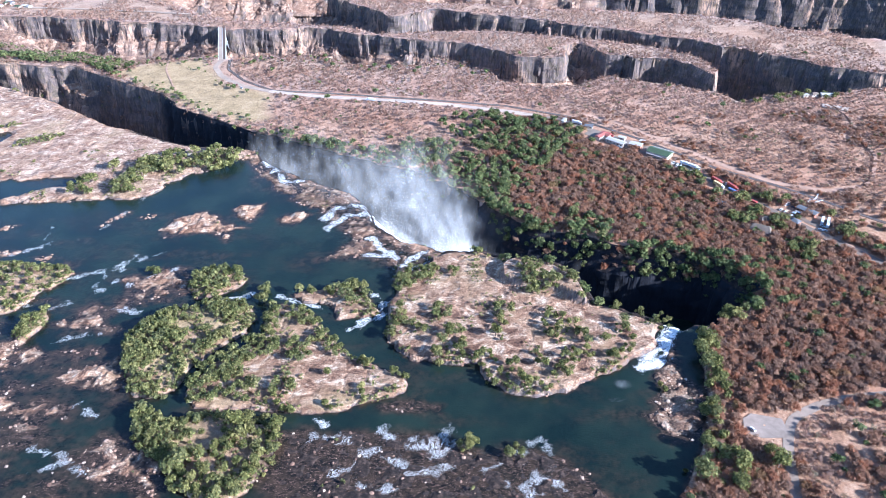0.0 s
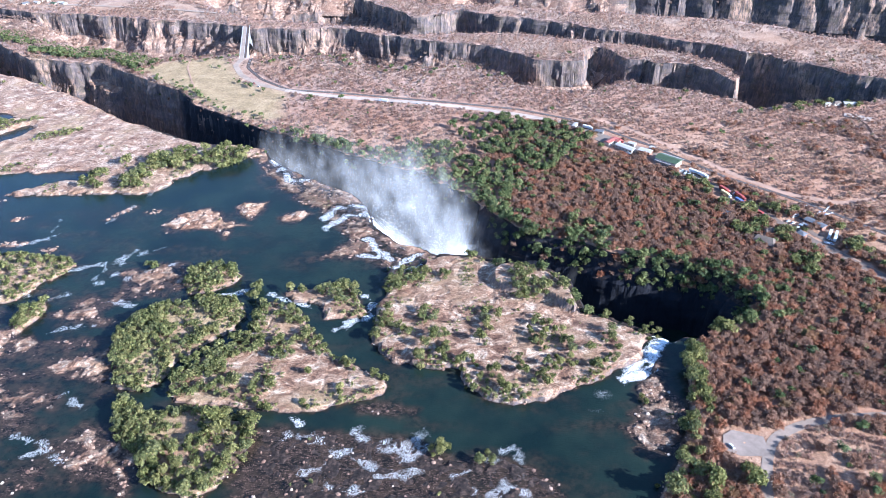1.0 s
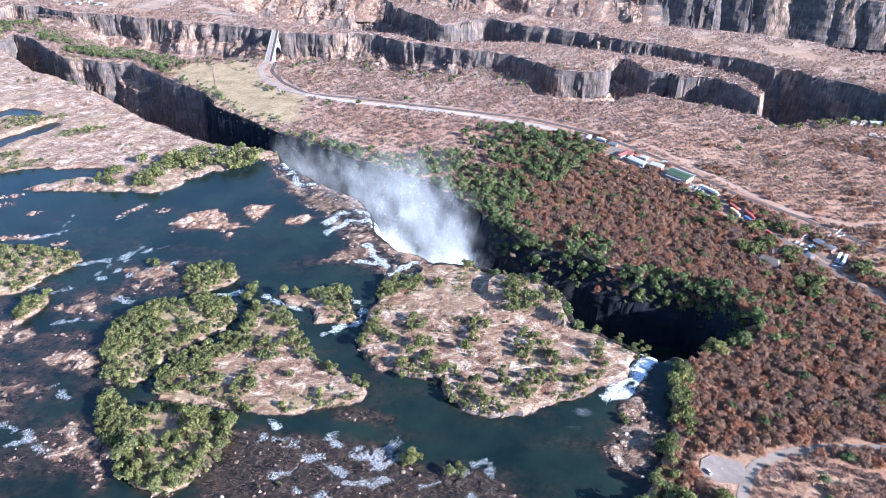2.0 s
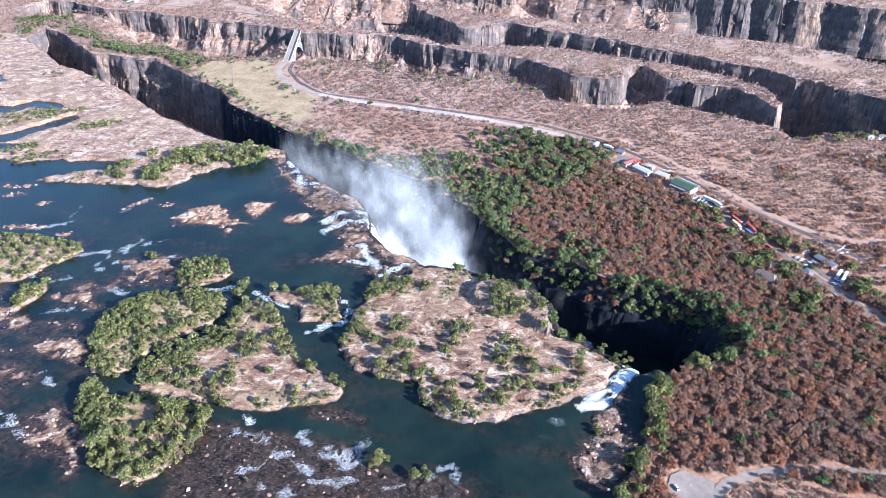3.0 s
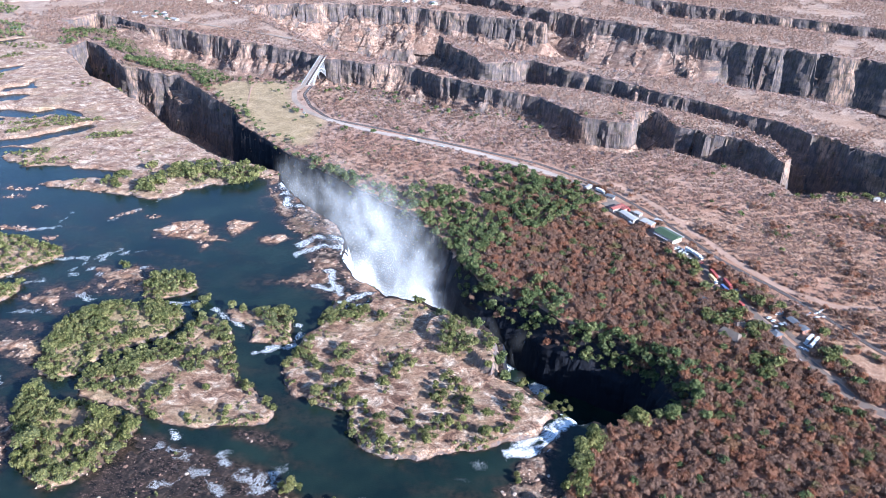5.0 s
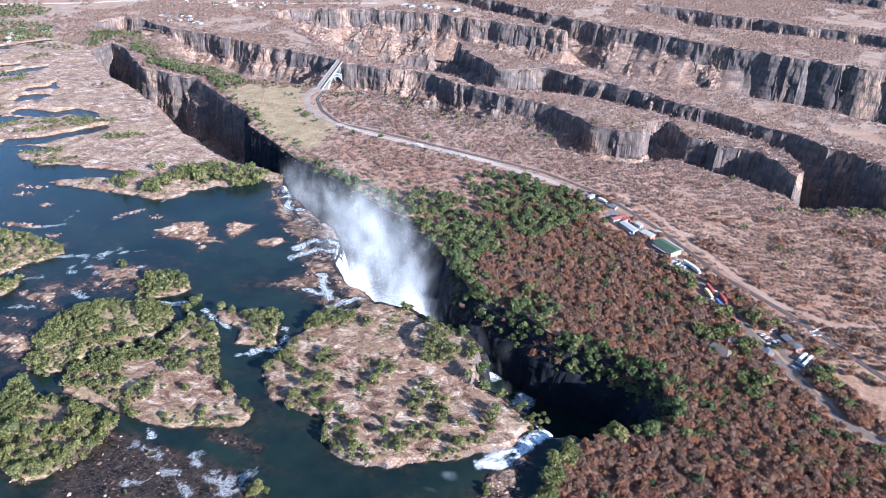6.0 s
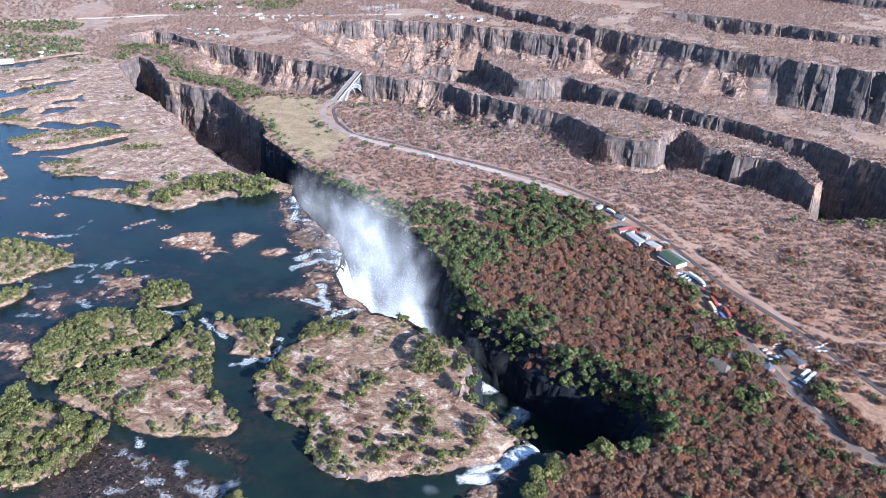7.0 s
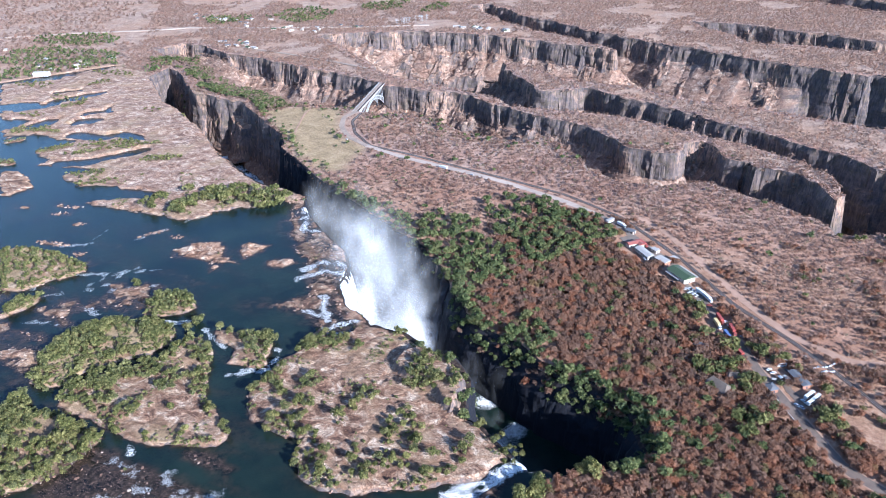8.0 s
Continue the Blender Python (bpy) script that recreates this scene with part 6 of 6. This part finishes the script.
# border post
shed = building("border_shed", 213, 684, -41, 22, 12, 4.4, 6.6, PLASTER, GREEN_TIN, "long customs shed with a green tin roof", openings=6)
for i in range(9):
    part("skylight", boxed(-9 + 2.2 * i, -7.9 + 2.2 * i, 2.4, 4.0, 5.35, 5.75), GREY_TIN, shed)
part("canopy", boxed(-11.5, 11.5, 6.6, 9.2, 3.6, 3.8), PALE_TIN, shed, "pale tin canopy along the shed")
part("porch", boxed(-10.5, 6.5, -8.6, -6.6, 3.0, 3.2), PALE_TIN, shed, "white porch roof")
building("office", 194, 703, -35, 12, 7, 4.2, 5.0, BRICKWORK, PALE_TIN, "white-roofed office with red brown walls", openings=3)
building("office", 176, 713, -45, 20, 6.5, 3.4, 4.4, PLASTER, PALE_TIN, "long office with a pale tin roof", openings=5)
building("office", 163, 727, 45, 13, 6, 3.4, 4.8, PLASTER, RED_TIN, "low office with a red tin roof", openings=3)
building("office", 168, 729, -45, 10, 5, 3.2, 4.4, PLASTER, RED_TIN, "low office with a red tin roof", openings=3)
building("guard_hut", 155, 752, -20, 8, 5, 2.8, 3.9, PLASTER, GREY_TIN, "small guard hut with a grey roof", openings=2)
building("guard_hut", 131, 768, 65, 9, 3.2, 2.8, 3.3, WHITE_PAINT, PALE_TIN, "white site hut beside the road", openings=2)
building("store", 203, 712, -38, 6, 4, 2.8, 3.4, PLASTER, PALE_TIN, "cream store with a flat pale roof", openings=1)
building("store", 184, 722, -38, 7, 4, 2.8, 3.4, PLASTER, PALE_TIN, "cream store with a flat pale roof", openings=1)
# lodge and market
building("thatched_lodge", 262, 541, -32, 17, 10, 2.6, 7.0, PLASTER, THATCH, "low lodge under a steep grey thatched roof", hip=3.0, openings=4)
building("thatched_lodge", 270, 556, 25, 10, 7, 2.4, 5.4, PLASTER, THATCH, "small round-ended thatched lodge", hip=2.5, openings=2)
building("thatched_lodge", 244, 585, -30, 9, 6, 2.4, 4.6, PLASTER, GREY_TIN, "half-hidden hut with a mossy grey roof", hip=1.5, openings=2)
building("market_hall", 312, 569, -53, 17, 6, 3.2, 4.2, BRICKWORK, GREY_TIN, "long open market hall with a grey roof", openings=5)
building("kiosk", 295, 552, -50, 7, 6, 3.0, 4.6, BRICKWORK, GREY_TIN, "dark kiosk with a pyramid roof", hip=2.8, openings=2)
for i, (x, y) in enumerate(((300, 567), (303, 569), (302, 562), (305, 567), (296, 563))):
    stall = new("market_stall")
    stall.matrix_basis = pose(x, y, 0.1, 0, 0, -50 + 12 * i)
    part("canopy", gable(bmesh.new(), -1.6, 1.6, -1.3, 1.3, 2.1, 2.6, 0.8, 0.08), (WHITE_PAINT, PALE_TIN, YELLOW_PAINT)[i % 3], stall)
    part("table", boxed(-1.2, 1.2, -0.5, 0.5, 0.72, 0.80), BARK, stall)
    for px in (-1.4, 1.4):
        for py in (-1.1, 1.1):
            part("post", boxed(px - 0.05, px + 0.05, py - 0.05, py + 0.05, -0.2, 2.1), BARK, stall)
    tagged(stall, "small market stall under a pale canopy", "stall", "market stalls")


def wheel(parent, x, y, r):
    bm = bmesh.new()
    bmesh.ops.create_cone(bm, cap_ends=True, segments=10, radius1=r, radius2=r, depth=0.26, matrix=Matrix.Translation((x, y, r)) @ Matrix.Rotation(math.pi / 2, 4, "X"))
    return part("wheel", bm, RUBBER, parent)


def car_kind(paint, label):
    ob = new("car")
    part("body", boxed(-2.2, 2.2, -0.9, 0.9, 0.32, 0.95, 0.06, 0.12), paint, ob)
    part("cabin", boxed(-1.35, 1.0, -0.8, 0.8, 0.93, 1.42, 0.28), GLASS, ob, "dark car windows")
    part("roof", boxed(-1.05, 0.7, -0.55, 0.55, 1.41, 1.49), paint, ob)
    for x in (-1.4, 1.4):
        for y in (-0.82, 0.82):
            wheel(ob, x, y, 0.33)
    return tagged(ob, label, "car", "parked cars")


def truck_kind(paint, load, length, label):
    ob = new("truck")
    part("cab", boxed(length / 2 - 2.3, length / 2, -1.2, 1.2, 0.7, 3.0, 0.1, 0.12), paint, ob)
    part("windscreen", boxed(length / 2 - 0.02, length / 2 + 0.04, -1.0, 1.0, 1.8, 2.7), GLASS, ob)
    part("trailer", boxed(-length / 2, length / 2 - 2.7, -1.25, 1.25, 1.1, 3.7, 0.02, 0.08), load, ob)
    part("chassis", boxed(-length / 2, length / 2 - 0.3, -0.7, 0.7, 0.6, 1.08), DARK_PAINT, ob)
    for x in (-length / 2 + 1.2, -length / 2 + 2.5, length / 2 - 3.4, length / 2 - 1.2):
        for y in (-1.05, 1.05):
            wheel(ob, x, y, 0.5)
    return tagged(ob, label, "truck", "trucks at the border")


def bus_kind(paint, length, label):
    ob = new("bus")
    part("body", boxed(-length / 2, length / 2, -1.2, 1.2, 0.45, 3.1, 0.08, 0.15), paint, ob)
    for side in (-1.16, 1.16):
        part("window_band", boxed(-length / 2 + 0.5, length / 2 - 0.7, side - 0.06, side + 0.06, 1.6, 2.5), GLASS, ob)
    for x in (-length / 2 + 1.6, length / 2 - 1.8):
        for y in (-1.1, 1.1):
            wheel(ob, x, y, 0.48)
    return tagged(ob, label, "bus", "buses in the yard")


def placed(kind, spots):
    for i, (x, y, yaw) in enumerate(spots):
        if i == 0:
            kind.matrix_basis = pose(x, y, 0.22, 0, 0, yaw)
        else:
            copy_thing(kind, pose(x, y, 0.22, 0, 0, yaw))


placed(car_kind(WHITE_PAINT, "white car on dusty ground"), [(180.5, 322.5, 115), (220, 665, 60), (223, 667, 62), (226, 664, 58), (229, 662, 60), (224, 661, 60), (227, 659, 61), (230, 657, 59), (234, 649, -20), (256, 626, 40),
       (269, 620, 30), (271, 610, 0), (292, 575, 40), (295, 572, 35), (299, 582, 20), (316, 547, 130), (312, 541, 140), (326, 537, 70), (178, 704, -45), (-241, 886, 150), (302, 590, 10), (315, 600, 150)])
placed(car_kind(SILVER_PAINT, "silver car parked in the yard"), [(271, 615, 20), (260, 623, 40), (308, 566, 60), (315, 540, 140), (186, 726, -40), (-43, 831, 165)])
placed(car_kind(RED_PAINT, "red car in a dirt yard"), [(242, 646, 10), (-249, 897, 120)])
placed(car_kind(DARK_PAINT, "dark car on the road"), [(-72, 834, 160), (304, 578, -45), (299, 545, 130), (208, 672, -40)])
placed(truck_kind(RED_PAINT, RED_PAINT, 13, "long red truck with a box trailer"), [(171, 731, -42), (252.5, 627, -62), (263, 615, -66)])
placed(truck_kind(WHITE_PAINT, YELLOW_PAINT, 12, "truck with a pale yellow tarpaulin load"), [(251.5, 619, -62)])
placed(truck_kind(WHITE_PAINT, BLUE_PAINT, 13, "truck with a blue box trailer"), [(261, 605, -60)])
placed(truck_kind(WHITE_PAINT, WHITE_PAINT, 11, "white box truck at the border post"), [(239.5, 655, -50), (144, 762.5, -32), (-82, 838, 165), (233, 662, -40)])
placed(truck_kind(DARK_PAINT, RED_PAINT, 9, "dark truck with a red brown load"), [(272.5, 585, -54)])
placed(bus_kind(WHITE_PAINT, 10, "white tour bus in the market yard"), [(323, 552, 62), (319, 554, 60)])
placed(bus_kind(WHITE_PAINT, 6, "white minibus in the market yard"), [(320, 546, 55), (300, 583, 25)])

# town far across the gorges
rnd = random.Random(11)
HOUSES = [(-760, -640, 1254, 1296, 12), (-735, -610, 1400, 1446, 9), (-605, -550, 1462, 1474, 4), (-370, -244, 1512, 1532, 16), (-1152, -860, 1020, 1120, 15), (-997, -785, 1405, 1490, 16)]
for x0, x1, y0, y1, n in HOUSES:
    for i in range(n):
        x, y = rnd.uniform(x0, x1), rnd.uniform(y0, y1)
        z = float(terrain(np.array([x]), np.array([y]))[0][0])
        if z < -3:
            continue
        pale = rnd.random()
        building("house", x, y, rnd.uniform(-20, 160), rnd.uniform(7, 12), rnd.uniform(5, 7), 2.6, rnd.uniform(3.8, 4.6), PLASTER, PALE_TIN if pale < 0.62 else (GREY_TIN if pale < 0.85 else GREEN_TIN),
                 "small far-off house with a pale tin roof" if pale < 0.62 else ("small far-off house with a grey roof" if pale < 0.85 else "small far-off house with a green roof"), "house", openings=2, z=z - 0.2)["group"] = "houses of the town"
# cafe on the rim of the second gorge
building("rim_cafe", 436, 821, -8, 13, 6, 3.0, 4.2, PLASTER, PALE_TIN, "rim cafe with a pale tin roof among trees", openings=3, z=0.6)
building("rim_cafe", 423, 824, 12, 8, 5, 2.6, 4.2, PLASTER, THATCH, "small thatched rim pavilion among trees", hip=1.8, openings=2, z=0.6)
building("store", 412, 822, 4, 6, 4, 2.6, 3.2, PLASTER, PALE_TIN, "cream store with a flat pale roof", openings=1, z=0.6)
ribbon("yard", [(421, 797), (432, 792), (444, 784)], 11, 0.95, PALE_ROAD, "pale gravel yard below the rim cafe", "yard", 1.5, 12)
# lodge terrace
lodge = building("river_lodge", -912, 988, 25, 26, 8, 5.0, 7.0, WHITE_PAINT, PALE_TIN, "white river lodge with a row of tall piers", openings=8, z=0.5)
for i in range(10):
    part("pier", boxed(-12.5 + 2.7 * i - 0.4, -12.5 + 2.7 * i + 0.4, -6.6, -5.6, -1.0, 6.2), WHITE_PAINT, lodge)
# switchyard: grey lattice masts
for i in range(12):
    x, y = -494 + 4.2 * i + rnd.uniform(-3, 3), 1510 + 5.2 * i + rnd.uniform(-14, 14)
    mast = new("pylon")
    mast.matrix_basis = pose(x, y, float(terrain(np.array([x]), np.array([y]))[0][0]), 0, 0, rnd.uniform(0, 90))
    bm = bmesh.new()
    for sx in (-1, 1):
        for sy in (-1, 1):
            bar(bm, (1.4 * sx, 1.4 * sy, -0.5), (0.3 * sx, 0.3 * sy, 12), 0.2)
    part("tower", bm, GREY_STEEL, mast)
    for h in (8.5, 11.0):
        part("arm", boxed(-4, 4, -0.2, 0.2, h, h + 0.25), GREY_STEEL, mast)
    tagged(mast, "grey steel lattice pylon in a switchyard", "pylon", "pylons of the switchyard")
